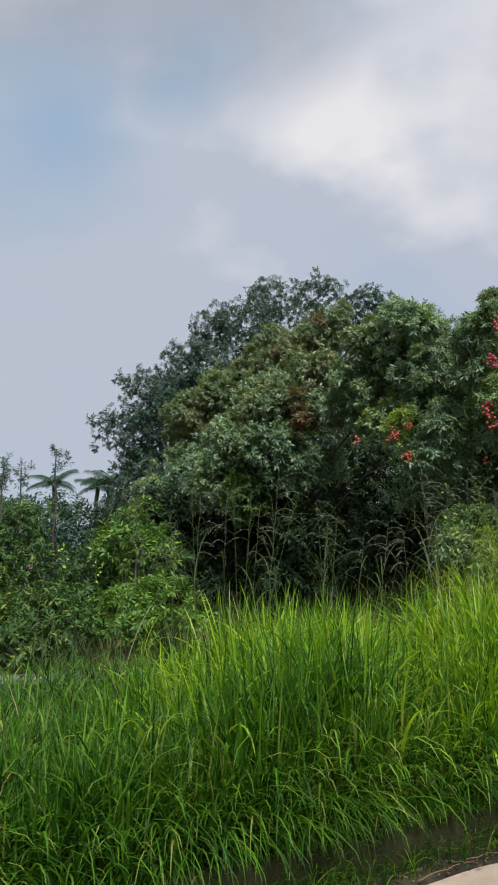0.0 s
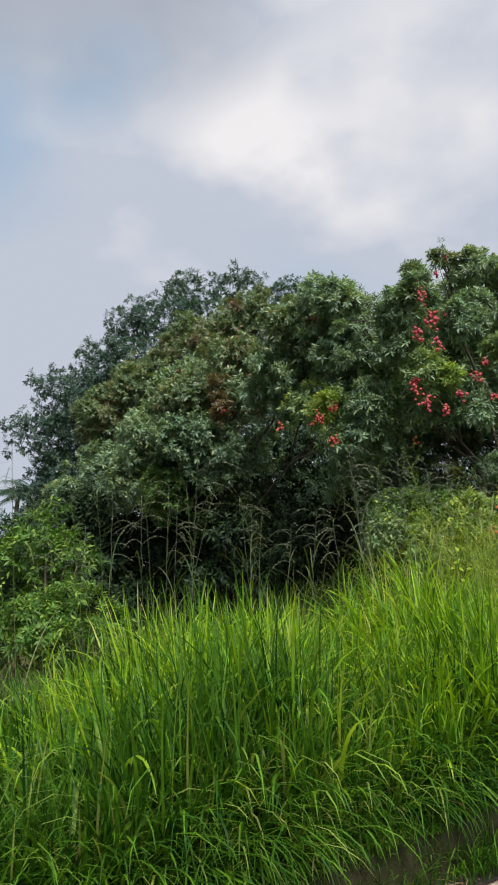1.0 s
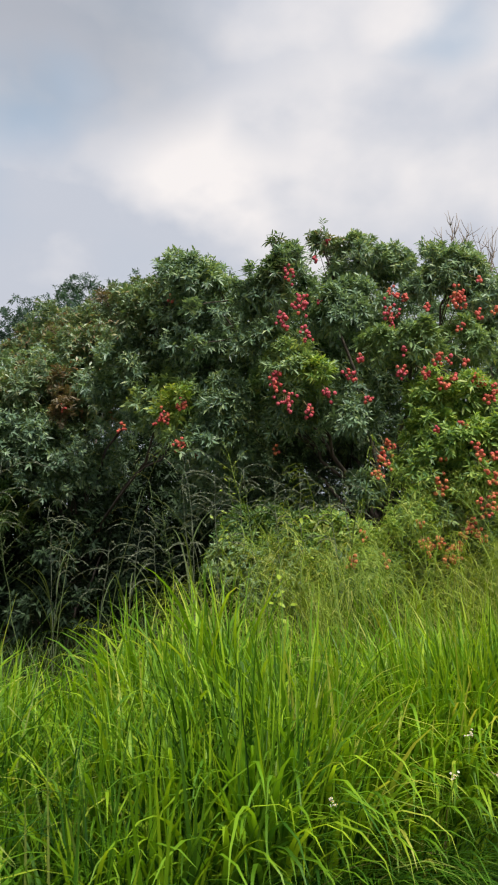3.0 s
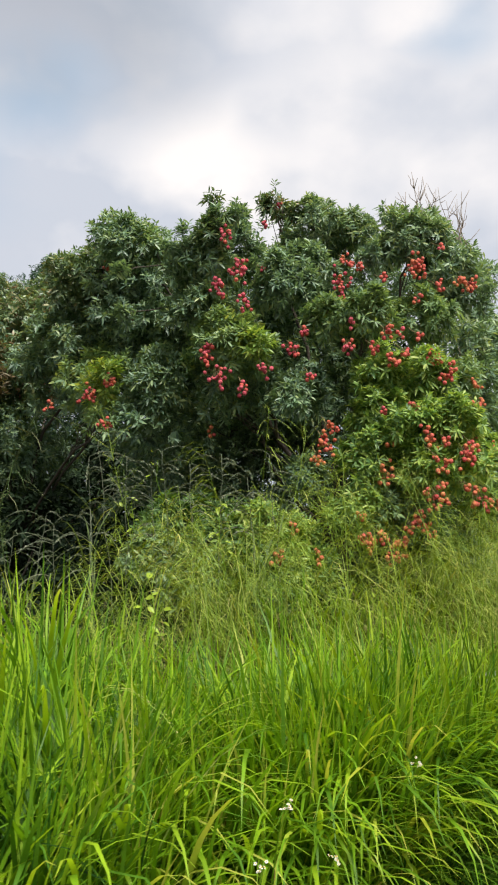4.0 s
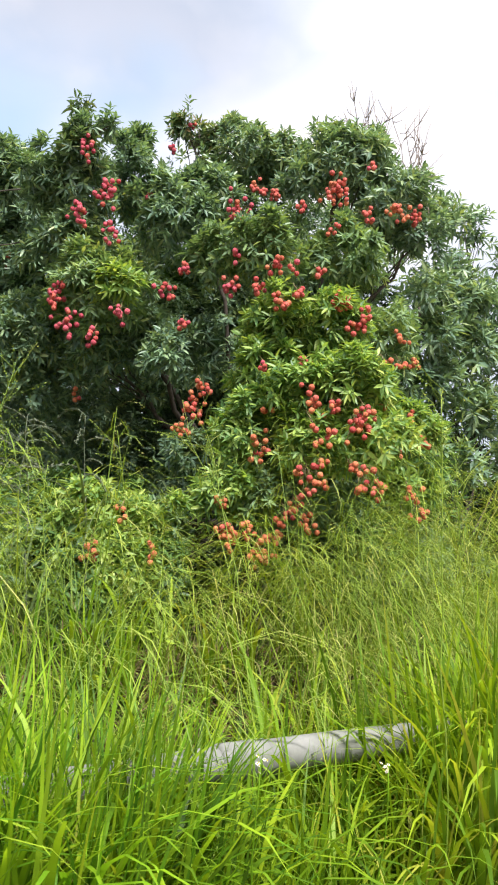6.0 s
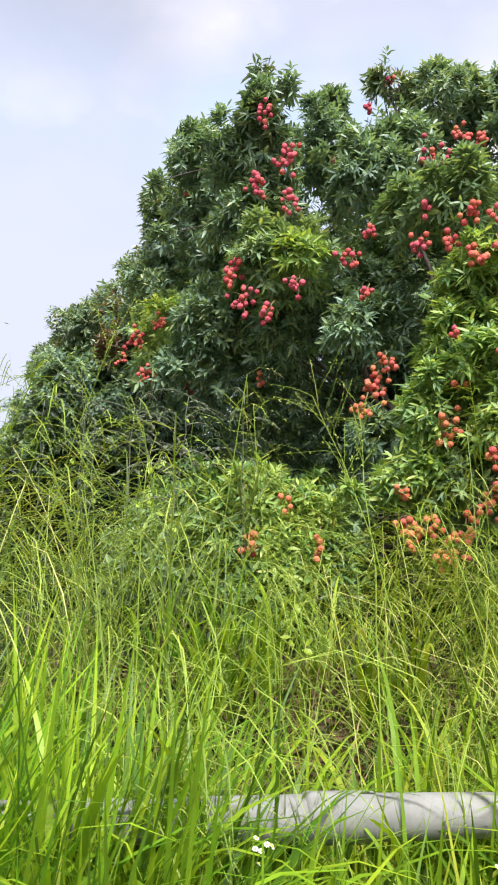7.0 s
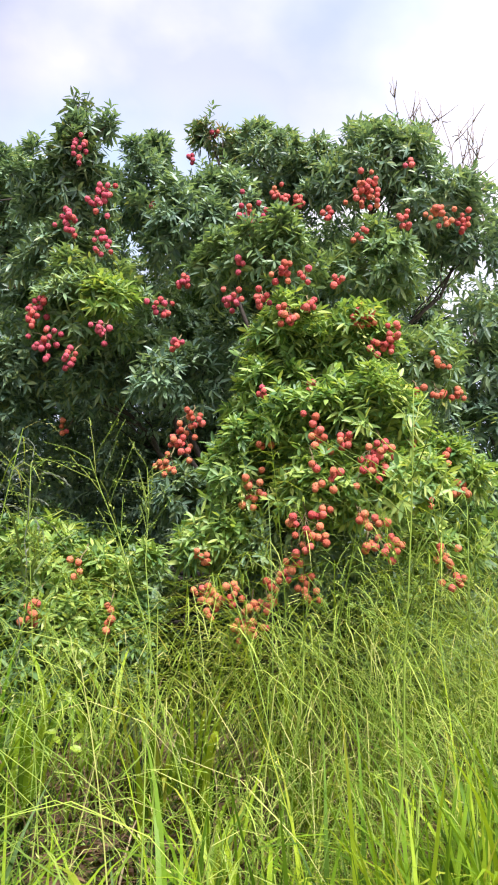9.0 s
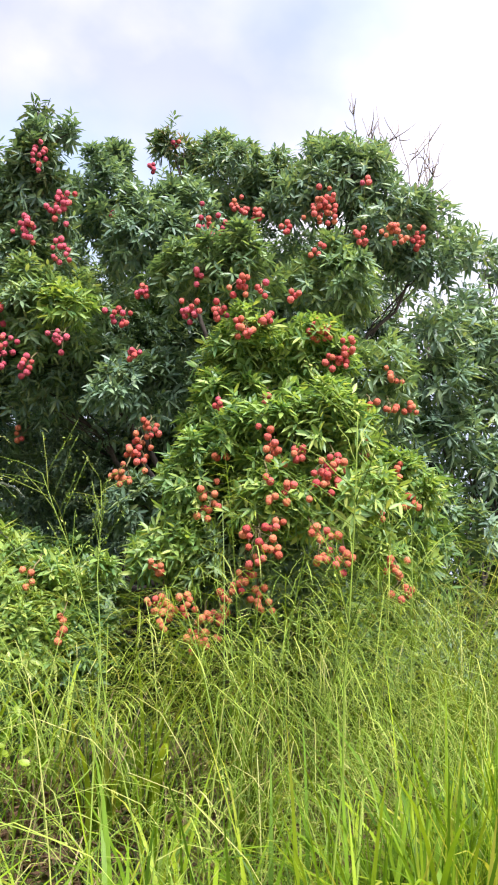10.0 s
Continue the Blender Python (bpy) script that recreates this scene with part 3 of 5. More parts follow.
MAIN_BEHIND = [
    (4.48, 7.70, 1.97, 0.15, 1), (2.78, 9.60, 3.17, 0.78, 0), (3.54, 9.50, 4.08, 0.70, 0), (4.37, 9.40, 3.98, 0.62, 0), (3.60, 9.60, 3.03, 0.73, 0),
    (4.24, 8.60, 2.60, 0.56, 0), (2.53, 9.80, 2.45, 0.59, 0), (3.24, 9.70, 2.24, 0.50, 0), (2.15, 9.60, 4.02, 0.72, 0), (3.94, 8.00, 1.94, 0.33, 0),
]
RIGHT_BOUGHS = [
    (6.13, 9.60, 4.21, 0.24, 0), (5.87, 9.40, 3.69, 0.29, 0), (6.19, 9.60, 3.37, 0.33, 0), (5.56, 9.30, 3.26, 0.25, 0), (5.67, 9.40, 2.81, 0.22, 0),
    (6.10, 9.50, 2.47, 0.29, 0), (5.48, 9.20, 3.65, 0.23, 0), (6.72, 10.00, 4.32, 0.30, 0), (6.99, 10.00, 3.59, 0.48, 0), (6.59, 9.60, 2.66, 0.38, 0),
    (5.32, 9.00, 2.28, 0.19, 0), (7.41, 10.00, 3.12, 0.54, 0), (5.02, 8.90, 3.63, 0.24, 0), (5.03, 8.90, 3.24, 0.25, 0), (4.87, 9.00, 3.00, 0.18, 0),
    (5.16, 9.00, 2.90, 0.23, 0),
]
RIGHT_CROWN = [
    (4.95, 8.80, 2.42, 0.22, 4), (4.85, 8.40, 2.09, 0.21, 4), (4.53, 8.80, 2.02, 0.25, 4), (4.75, 9.00, 2.47, 0.27, 4), (4.56, 8.60, 1.72, 0.21, 4),
    (4.38, 8.70, 1.82, 0.18, 4), (5.14, 9.20, 4.59, 0.17, 0), (5.37, 9.20, 4.39, 0.20, 0), (5.71, 9.60, 4.54, 0.18, 0), (5.32, 9.20, 3.98, 0.22, 0),
    (5.60, 9.40, 3.87, 0.23, 0), (5.22, 9.10, 3.50, 0.19, 0), (5.53, 9.30, 3.35, 0.22, 0), (5.22, 9.00, 2.95, 0.19, 0), (5.48, 9.20, 2.75, 0.23, 0),
    (5.11, 8.90, 2.44, 0.18, 0),
]
LEFT_BOUGHS = [
    (1.80, 9.20, 4.50, 0.27, 0), (2.13, 9.40, 4.24, 0.37, 0), (1.64, 9.80, 4.25, 0.46, 2), (1.43, 12.80, 5.34, 0.56, 2), (0.56, 12.80, 4.90, 0.65, 2),
    (-0.26, 13.00, 4.38, 0.67, 2), (-0.99, 13.20, 3.84, 0.65, 2), (-0.97, 13.00, 2.98, 0.60, 0), (0.32, 11.90, 3.83, 0.72, 0), (0.98, 11.00, 3.92, 0.63, 2),
    (1.45, 10.10, 3.60, 0.58, 0), (1.73, 9.30, 3.16, 0.39, 3), (0.75, 11.00, 2.98, 0.66, 0), (-0.07, 12.00, 2.93, 0.67, 0), (-1.66, 13.00, 2.57, 0.47, 0),
    (2.22, 9.30, 3.65, 0.47, 0), (2.06, 8.80, 2.69, 0.37, 0), (1.74, 8.90, 3.10, 0.20, 1), (1.68, 8.72, 2.78, 0.13, 3),
    (-0.35, 11.60, 3.30, 0.50, 0), (0.15, 11.00, 3.20, 0.48, 0), (-0.65, 11.70, 2.75, 0.48, 0), (-0.10, 11.20, 2.45, 0.42, 4), (0.28, 10.95, 3.75, 0.42, 2),
    (0.63, 10.50, 3.80, 0.11, 5), (0.66, 10.46, 3.60, 0.12, 5), (0.69, 10.42, 3.38, 0.14, 5), (0.16, 11.22, 4.07, 0.14, 5), (0.48, 12.14, 4.86, 0.13, 5),
    (1.19, 12.28, 5.47, 0.12, 5),
]
FAR_BOUGHS = [
    (0.72, 21.00, 8.85, 0.73), (0.04, 20.50, 7.87, 0.95), (-0.78, 20.50, 7.80, 0.66), (2.24, 21.50, 9.08, 0.80), (3.73, 21.50, 8.71, 0.75),
    (-1.52, 20.00, 6.64, 0.84), (-2.47, 19.60, 5.65, 0.89), (-3.15, 19.20, 4.84, 0.69), (-2.74, 19.40, 3.91, 0.61), (-1.84, 20.00, 5.02, 1.05),
    (-0.46, 20.00, 6.38, 1.22), (1.48, 21.00, 7.41, 1.37), (3.24, 22.00, 7.31, 1.43), (0.29, 21.00, 4.83, 1.74), (4.61, 22.00, 7.63, 1.35),
]
MAIN_BEHIND += [(3.5, 9.9, 3.75, 0.55, 4), (4.2, 9.8, 3.6, 0.5, 4), (2.95, 9.9, 3.6, 0.5, 4), (4.0, 9.9, 4.15, 0.42, 4), (3.1, 10.0, 4.15, 0.42, 4), (3.8, 9.5, 3.3, 0.55, 0), (3.4, 9.6, 3.0, 0.5, 0), (3.3, 9.7, 1.5, 0.45, 0), (4.0, 9.5, 1.5, 0.45, 0), (4.6, 9.2, 1.6, 0.45, 0), (5.1, 9.4, 1.5, 0.5, 0), (2.7, 9.9, 1.6, 0.5, 0)]
TONES = (LEAF, BRIGHTLEAF, BRONZE, MIDLEAF, SHADELEAF, REDLEAF)
main_tree = tree("lychee_tree", (3.8, 9.1, 0.68), (3.75, 9.0, 1.75), 0.12, MAIN_UPPER + CREST_SPRIGS + MAIN_LOWER + MAIN_BEHIND, 0.066, 1.75, True, TONES,
                 "broad lychee tree hung with ripe red fruit", "tree", 0.29, 3)
left_tree = tree("lychee_tree", (0.8, 11.6, 0.68), (0.8, 11.5, 1.6), 0.13, LEFT_BOUGHS, 0.071, 0.78, False, TONES,
                 "lychee tree with dark leaves and bronze new shoots", "tree", 0.34, 3, fork_r=0.14, knob_from=0.4, rough=1.4)
tree("tree", (5.35, 9.3, 0.68), (5.4, 9.35, 1.5), 0.05, RIGHT_BOUGHS + RIGHT_CROWN, 0.10, 0.95, False, TONES,
                  "slender open-crowned tree with dull green leaves", "tree", 0.27, 4)
far_fill = [(-2.5, 20.4, 4.8, 0.85, 0), (-1.8, 20.9, 5.8, 0.95, 0), (-2.7, 20.2, 4.0, 0.75, 0), (-2.9, 19.6, 3.1, 0.85, 0), (-2.0, 20.0, 3.6, 1.0, 0), (1.2, 22.5, 5.5, 2.3, 0), (3.6, 23.0, 5.0, 2.4, 0), (-0.8, 21.2, 5.6, 1.7, 0), (2.2, 22.3, 3.2, 2.0, 0), (5.5, 23.5, 6.0, 2.0, 0)]
tree("mango_tree", (1.0, 22.0, 0.6), (0.9, 21.8, 2.8), 0.32, [(*b, 0) for b in FAR_BOUGHS] + far_fill, 0.100, 0.42, False, (FARLEAF,) * 5,
                "tall dark green mango tree with a domed crown", "tree", 0.36, 2)


# ---- fruit on the trees ----
def fruit_mesh(name, mat):
    bm = bmesh.new()
    bmesh.ops.create_icosphere(bm, subdivisions=2, radius=0.0158)
    for v in bm.verts:
        v.co.z *= 1.1
        v.co *= 1.0 + 0.05 * noise.noise(v.co * 160)
        if v.co.z > 0.0115:
            v.co.z -= (v.co.z - 0.0115) * 0.5
    me = bpy.data.meshes.new(name)
    for f in bm.faces:
        f.smooth = True
    bm.to_mesh(me)
    bm.free()
    me.materials.append(mat)
    return me


RED_FRUIT, CORAL_FRUIT, ORANGE_FRUIT = fruit_mesh("crimson_lychee", CRIMSON), fruit_mesh("coral_lychee", CORAL), fruit_mesh("orange_lychee", ORANGE)


def fruit_cluster(owner, x, y, z, count, orange_share):
    """Drooping stalks with a fruit at each end, as one part with its fruits below it."""
    r = 0.0092 * count ** 0.43
    ends = []
    for _ in range(1500):
        if len(ends) == count:
            break
        q = np.array([rng.normal(0, 1.0), rng.normal(0, 0.7) - 0.3, rng.normal(-0.2, 1.25)]) * r
        if all(np.linalg.norm(q - o) > 0.0195 for o in ends):
            ends.append(q)
    root = np.array([0, 0.05, r * 1.1 + 0.02])
    pieces = [tube(bent_line(root + [0, 0.12, 0.08], root, 4, 0.0, 0.004), np.linspace(0.004, 0.003, 4), 5)]
    for q in ends:
        pieces.append(tube(bent_line(root, q + [0, 0, 0.014], 5, 0.04, 0.004), np.linspace(0.0025, 0.0015, 5), 4))
    v, f = joined(pieces)
    cl = part("fruit_stalk", mesh_from("fruit_stalk", v, f, STALK), STALK, owner)
    cl.location = Vector((x, y + 0.055, z)) - owner.location
    for q in ends:
        fr = new("lychee", (RED_FRUIT, CORAL_FRUIT, ORANGE_FRUIT)[int(np.clip(round(2 * orange_share + rng.normal(0, 0.35)), 0, 2))])
        fr.parent = cl
        fr.matrix_basis = Matrix.LocRotScale(Vector(q), Euler(rng.uniform(-0.6, 0.6, 3)), Vector((1, 1, 1)) * rng.uniform(0.82, 1.12))


HIGH_FRUIT = [
    (2.58, 7.85, 3.99, 9), (2.70, 7.95, 3.78, 17), (2.54, 7.95, 3.63, 13), (2.75, 7.95, 3.50, 9), (2.45, 7.95, 3.14, 10),
    (2.52, 7.90, 2.91, 12), (2.84, 7.75, 2.94, 8), (2.69, 7.80, 2.81, 6), (3.11, 8.30, 4.05, 7), (3.10, 7.90, 3.14, 8),
    (3.20, 7.90, 3.29, 6), (3.46, 7.70, 3.12, 11), (3.20, 7.80, 2.90, 5), (3.52, 7.95, 3.68, 18),
    (2.95, 8.20, 3.90, 3), (3.09, 8.65, 4.53, 4), (3.24, 8.65, 4.74, 3), (3.49, 7.66, 3.29, 3), (2.43, 7.90, 3.05, 6),
]
MID_FRUIT = [
    (3.67, 8.20, 4.02, 8), (3.79, 8.20, 3.97, 6), (3.73, 7.80, 3.53, 6), (3.69, 7.50, 3.17, 7), (3.60, 7.55, 3.06, 6),
    (3.73, 7.50, 2.98, 9), (3.82, 7.50, 3.02, 6), (4.13, 7.85, 3.86, 26), (4.09, 7.80, 3.55, 4), (4.32, 7.90, 3.71, 6),
    (4.50, 7.85, 3.75, 13), (4.68, 8.00, 3.79, 10), (4.08, 7.60, 3.02, 11), (4.21, 7.60, 2.94, 10), (3.94, 8.10, 3.83, 4),
    (4.35, 7.85, 4.03, 3), (3.80, 7.50, 3.16, 3), (3.95, 7.52, 3.16, 3), (4.14, 7.58, 2.88, 4),
]
LOW_FRUIT = [
    (3.30, 7.74, 2.50, 9), (3.27, 7.74, 2.39, 11), (3.22, 7.74, 2.28, 7), (3.63, 7.50, 2.60, 3), (3.86, 7.50, 2.62, 5), (3.86, 7.30, 2.36, 9), (3.97, 7.30, 2.35, 6),
    (3.63, 7.50, 2.14, 9), (3.64, 7.50, 2.36, 2), (4.07, 7.20, 2.23, 15), (3.92, 7.20, 2.17, 5), (3.82, 7.20, 1.96, 9),
    (3.89, 7.20, 2.02, 3), (4.07, 7.10, 1.94, 9), (4.02, 7.15, 2.00, 3), (4.46, 7.70, 2.85, 5),
    (3.84, 7.18, 2.21, 2), (3.86, 7.18, 2.11, 2), (3.87, 7.18, 1.93, 4), (4.11, 7.18, 2.29, 4), (4.28, 7.46, 2.42, 3), (4.15, 7.08, 1.89, 3),
]
SKIRT_FRUIT = [
    (4.47, 7.70, 2.70, 3), (4.62, 7.90, 2.76, 5), (4.50, 7.50, 2.20, 5), (4.41, 7.40, 1.91, 7), (4.44, 7.40, 1.81, 5), (3.79, 7.40, 1.85, 6),
    (3.85, 7.40, 1.75, 8), (3.45, 7.50, 1.70, 14), (3.41, 7.50, 1.85, 5), (3.64, 7.45, 1.61, 18), (3.70, 7.45, 1.66, 4),
    (2.64, 8.20, 1.60, 5), (2.78, 8.30, 1.81, 3), (3.01, 8.10, 1.61, 4), (2.55, 8.40, 2.58, 3), (4.43, 7.50, 2.32, 3), (3.55, 7.48, 1.70, 6),
    (2.78, 7.32, 1.58, 8), (3.06, 7.38, 1.58, 4), (2.92, 7.40, 1.76, 3), (4.36, 7.48, 2.13, 3), (3.74, 7.38, 1.76, 5), (4.36, 7.62, 2.67, 2),
]
LEFT_FRUIT = [
    (1.78, 8.68, 3.06, 10), (1.61, 8.70, 2.96, 13), (1.72, 8.60, 2.68, 9), (1.92, 8.90, 2.66, 8), (0.69, 10.28, 3.42, 4), (1.27, 9.30, 2.98, 6), (1.94, 9.00, 3.73, 5), (1.76, 9.10, 4.25, 4),
]
for group_list, owner, share in ((HIGH_FRUIT, main_tree, 0.06), (MID_FRUIT, main_tree, 0.58), (LOW_FRUIT, main_tree, 0.85),
                              (SKIRT_FRUIT, main_tree, 0.98), (LEFT_FRUIT, left_tree, 0.45)):
    for x, y, z, n in group_list:
        fruit_cluster(owner, x, y, z, round(n * (1.3)), min(1.0, max(0.0, share + rng.normal(0, 0.15))))


# ---- bare twigs standing out of the crown ----
def bare_twigs(x, y, z, height, n):
    pieces = []
    for _ in range(n):
        tip = np.array([x, y, z]) + [rng.normal(0.05, 0.20), rng.normal(0, 0.12), height * rng.uniform(0.55, 1.0)]
        foot = np.array([x, y, z - 0.35]) + rng.normal(0, 0.06, 3)
        q = bent_line(foot, tip, 8, -0.03, 0.015)
        pieces.append(tube(q, np.linspace(0.006, 0.002, 8), 5))
        for _ in range(4):
            s = q[rng.integers(3, 7)]
            e2 = s + unit(np.array([rng.normal(0, 1), rng.normal(0, 1), 1.3])) * rng.uniform(0.08, 0.22)
            pieces.append(tube(bent_line(s, e2, 4, -0.04, 0.006), np.linspace(0.0045, 0.0018, 4), 4))
    v, f = joined(pieces)
    base = np.array(main_tree.location)
    part("dead_branch", mesh_from("dead_branch", v - base, f, TWIG), TWIG, main_tree, "bare grey dead twigs")


bare_twigs(4.78, 8.50, 4.30, 0.72, 12)
bare_twigs(4.42, 8.50, 4.48, 0.50, 8)


# ---- bushes, palms and slender trees beyond the grass ----
def bush(name, base, boughs, leaf, density, mat, label, slim=0.32):
    top = new(name)
    top.location = base
    tagged(top, label, "bush")
    for i, (x, y, z, r) in enumerate(boughs):
        v, f = bough_leaves((x, y, z), r, leaf, max(int(density * 12.6 * (r / leaf) ** 2), 12), 8, False, i * 7 + 3, 0.2, 0.9, slim)
        part("foliage", mesh_from("foliage", v - np.array(base), f, mat), mat, top)
        v, f = tube(bent_line((base[0] + rng.normal(0, 0.1), base[1], base[2] - 0.05), (x, y, z), 6, 0.03, 0.03), np.linspace(0.022, 0.006, 6), 5)
        part("stem", mesh_from("stem", v - np.array(base), f, BARK), BARK, top)
    return top


bush("bush", (-3.4, 9.6, 0.66), [(-3.5, 9.5, 1.6, 0.55), (-2.9, 9.8, 1.5, 0.5), (-4.1, 9.8, 1.75, 0.65), (-3.2, 9.2, 1.1, 0.55), (-4.0, 9.3, 1.2, 0.6), (-2.7, 8.6, 0.95, 0.45), (-3.3, 8.4, 1.0, 0.45), (-3.0, 9.9, 2.0, 0.4), (-3.7, 8.9, 1.7, 0.5), (-2.5, 8.2, 0.85, 0.4), (-3.0, 8.0, 0.85, 0.42)], 0.085, 0.5, BUSHLEAF, "dense dark green bush with a few yellow leaves")
bush("bush", (-2.2, 10.4, 0.66), [(-2.2, 10.3, 1.45, 0.42), (-1.8, 10.5, 1.35, 0.42), (-2.5, 10.1, 1.15, 0.45), (-1.9, 10.0, 1.0, 0.4), (-2.2, 9.3, 0.9, 0.4)], 0.09, 0.5, BUSHLEAF, "dense dark green bush with a few yellow leaves")
bush("bush", (-1.45, 9.4, 0.66), [(-1.5, 10.0, 2.05, 0.32), (-1.75, 9.9, 1.75, 0.36), (-1.3, 9.8, 1.6, 0.36), (-1.45, 8.6, 1.05, 0.34), (-1.2, 8.8, 1.0, 0.32)], 0.10, 0.6, BUSHLIGHT, "low light green bush in the gap")
bush("bush", (-1.2, 8.2, 0.62), [(-1.45, 8.2, 1.10, 0.32), (-1.05, 8.3, 1.15, 0.30), (-0.75, 8.2, 0.95, 0.28), (-1.25, 7.8, 0.90, 0.27)], 0.075, 0.6, BUSHLIGHT, "low light green shrub at the edge of the grass")
bush("bush", (-2.4, 7.8, 0.62), [(-2.9, 7.8, 0.85, 0.34), (-2.4, 7.7, 0.82, 0.32), (-1.95, 7.8, 0.85, 0.32), (-3.4, 7.6, 0.85, 0.34), (-2.1, 8.3, 1.1, 0.34)], 0.085, 0.6, BUSHLEAF, "low dark green shrub at the edge of the grass")
bush("bush", (-6.0, 11.5, 0.6), [(-6.0, 11.5, 1.9, 0.9), (-5.0, 11.8, 1.8, 0.8), (-6.8, 11.2, 1.7, 0.9)], 0.14, 0.5, BUSHLEAF, "broad dark green bush")
bush("bush", (6.6, 8.2, 0.8), [(6.5, 8.3, 1.6, 0.6), (7.2, 8.1, 1.7, 0.7), (6.0, 8.5, 1.4, 0.5)], 0.13, 0.5, BUSHLEAF, "dark green bush beside the tree")
bush("bush", (-6.0, 26.0, 0.6), [(-6.5, 26, 2.5, 1.5), (-4.4, 26.5, 2.6, 1.4), (-8.6, 26, 2.7, 1.6), (-11, 27, 2.6, 1.8), (-2.6, 27.5, 2.4, 1.5), (-5.4, 26, 1.3, 1.2), (-3.4, 26, 1.3, 1.2), (-7.6, 26, 1.3, 1.2)], 0.25, 0.5, FARLEAF, "far hedge of mixed green bushes")
bush("bush", (-4.8, 20.0, 0.6), [(-4.7, 20.0, 2.2, 0.8), (-5.9, 20.2, 2.5, 0.85), (-3.5, 20.3, 2.1, 0.8), (-7.2, 20.0, 2.6, 0.9), (-5.2, 19.6, 1.3, 0.8), (-3.9, 19.6, 1.2, 0.8), (-6.6, 19.6, 1.4, 0.8)], 0.16, 0.5, FARLEAF, "far hedge of mixed green bushes")
bush("bush", (12.0, 24.0, 0.6), [(10, 24, 2.0, 1.6), (12.5, 24.5, 2.4, 1.8), (15, 24, 2.2, 1.7), (18, 25, 2.6, 2.0), (8.0, 24.5, 1.8, 1.5)], 0.25, 0.45, FARLEAF, "far hedge of mixed green bushes")


# bushes added to fill the hollows among the trees, coloured as their shade
bush("bush", (1.5, 13.0, 0.66), [(-1.2, 12.6, 1.3, 0.8), (0.0, 12.8, 1.5, 0.9), (1.3, 12.8, 1.6, 0.9), (2.6, 12.6, 1.6, 0.9), (3.9, 12.4, 1.7, 0.9), (5.2, 12.4, 1.7, 0.9), (0.6, 13.6, 2.7, 0.8), (1.7, 13.4, 2.9, 0.9), (2.8, 13.2, 2.9, 0.9), (3.8, 13.0, 2.9, 0.8), (1.2, 13.2, 2.2, 0.7), (2.3, 13.0, 2.2, 0.7)], 0.14, 0.5, BUSHSHADE, "bush added behind the lychee trees, shade put into its leaf colour")
bush("bush", (3.9, 10.7, 0.8), [(3.1, 10.8, 2.0, 0.5), (3.8, 10.8, 2.1, 0.55), (4.5, 10.7, 2.2, 0.55), (3.4, 10.7, 2.9, 0.55), (4.2, 10.8, 3.0, 0.55), (4.9, 10.6, 3.0, 0.5), (5.2, 10.5, 3.7, 0.45), (4.8, 10.4, 4.2, 0.35)], 0.10, 0.7, BUSHSHADE, "bush added behind the lychee trees, shade put into its leaf colour")
bush("bush", (0.7, 10.9, 0.66), [(0.4, 10.9, 1.2, 0.38), (0.95, 10.8, 1.25, 0.40), (0.65, 10.9, 1.85, 0.42), (1.2, 10.7, 2.1, 0.40), (1.5, 10.6, 1.5, 0.40)], 0.10, 0.7, BUSHSHADE, "undergrowth added under the lychee tree, shade put into its leaf colour")
bush("bush", (3.2, 10.4, 0.8), [(2.6, 10.2, 1.4, 0.6), (3.5, 10.0, 1.4, 0.6), (4.3, 9.6, 1.4, 0.5), (3.0, 9.2, 1.3, 0.45)], 0.13, 0.6, BUSHSHADE, "bush added behind the lychee trees, shade put into its leaf colour")
bush("bush", (-1.0, 12.6, 0.66), [(-1.6, 12.3, 1.1, 0.6), (-0.7, 12.2, 1.0, 0.6), (0.2, 12.2, 1.0, 0.6), (-1.2, 13.2, 1.8, 0.8), (0.1, 13.4, 1.9, 0.9)], 0.13, 0.6, BUSHSHADE, "bush added behind the lychee trees, shade put into its leaf colour")
bush("bush", (-0.4, 12.0, 0.66), [(-1.5, 12.6, 2.35, 0.5), (-0.85, 12.4, 2.4, 0.55), (-0.1, 12.2, 2.4, 0.55), (0.5, 12.1, 2.45, 0.5), (-1.0, 12.3, 1.6, 0.5), (-0.2, 12.2, 1.55, 0.5), (0.45, 12.0, 1.6, 0.45), (-1.65, 12.8, 1.7, 0.5), (-0.6, 11.9, 1.05, 0.4), (0.2, 11.8, 1.05, 0.4)], 0.10, 0.7, BUSHSHADE, "undergrowth added under the lychee tree, shade put into its leaf colour")
bush("bush", (1.6, 12.2, 0.66), [(1.1, 12.3, 1.5, 0.55), (1.9, 12.1, 1.5, 0.55), (1.4, 12.3, 2.4, 0.6), (2.2, 12.0, 2.4, 0.6), (1.8, 12.2, 3.1, 0.55), (2.7, 11.6, 1.6, 0.55), (2.9, 11.4, 2.5, 0.5), (1.2, 11.8, 1.0, 0.4), (2.0, 11.5, 1.0, 0.4)], 0.10, 0.7, BUSHSHADE, "undergrowth added under the lychee tree, shade put into its leaf colour")
bush("bush", (5.5, 11.3, 0.66), [(5.4, 11.5, 2.3, 0.75), (5.0, 11.0, 1.6, 0.65), (6.2, 11.4, 2.7, 0.75), (6.0, 11.0, 1.6, 0.65), (5.6, 11.6, 3.2, 0.6), (6.8, 11.5, 1.9, 0.8)], 0.11, 0.6, BUSHSHADE, "bush added behind the lychee trees, shade put into its leaf colour")
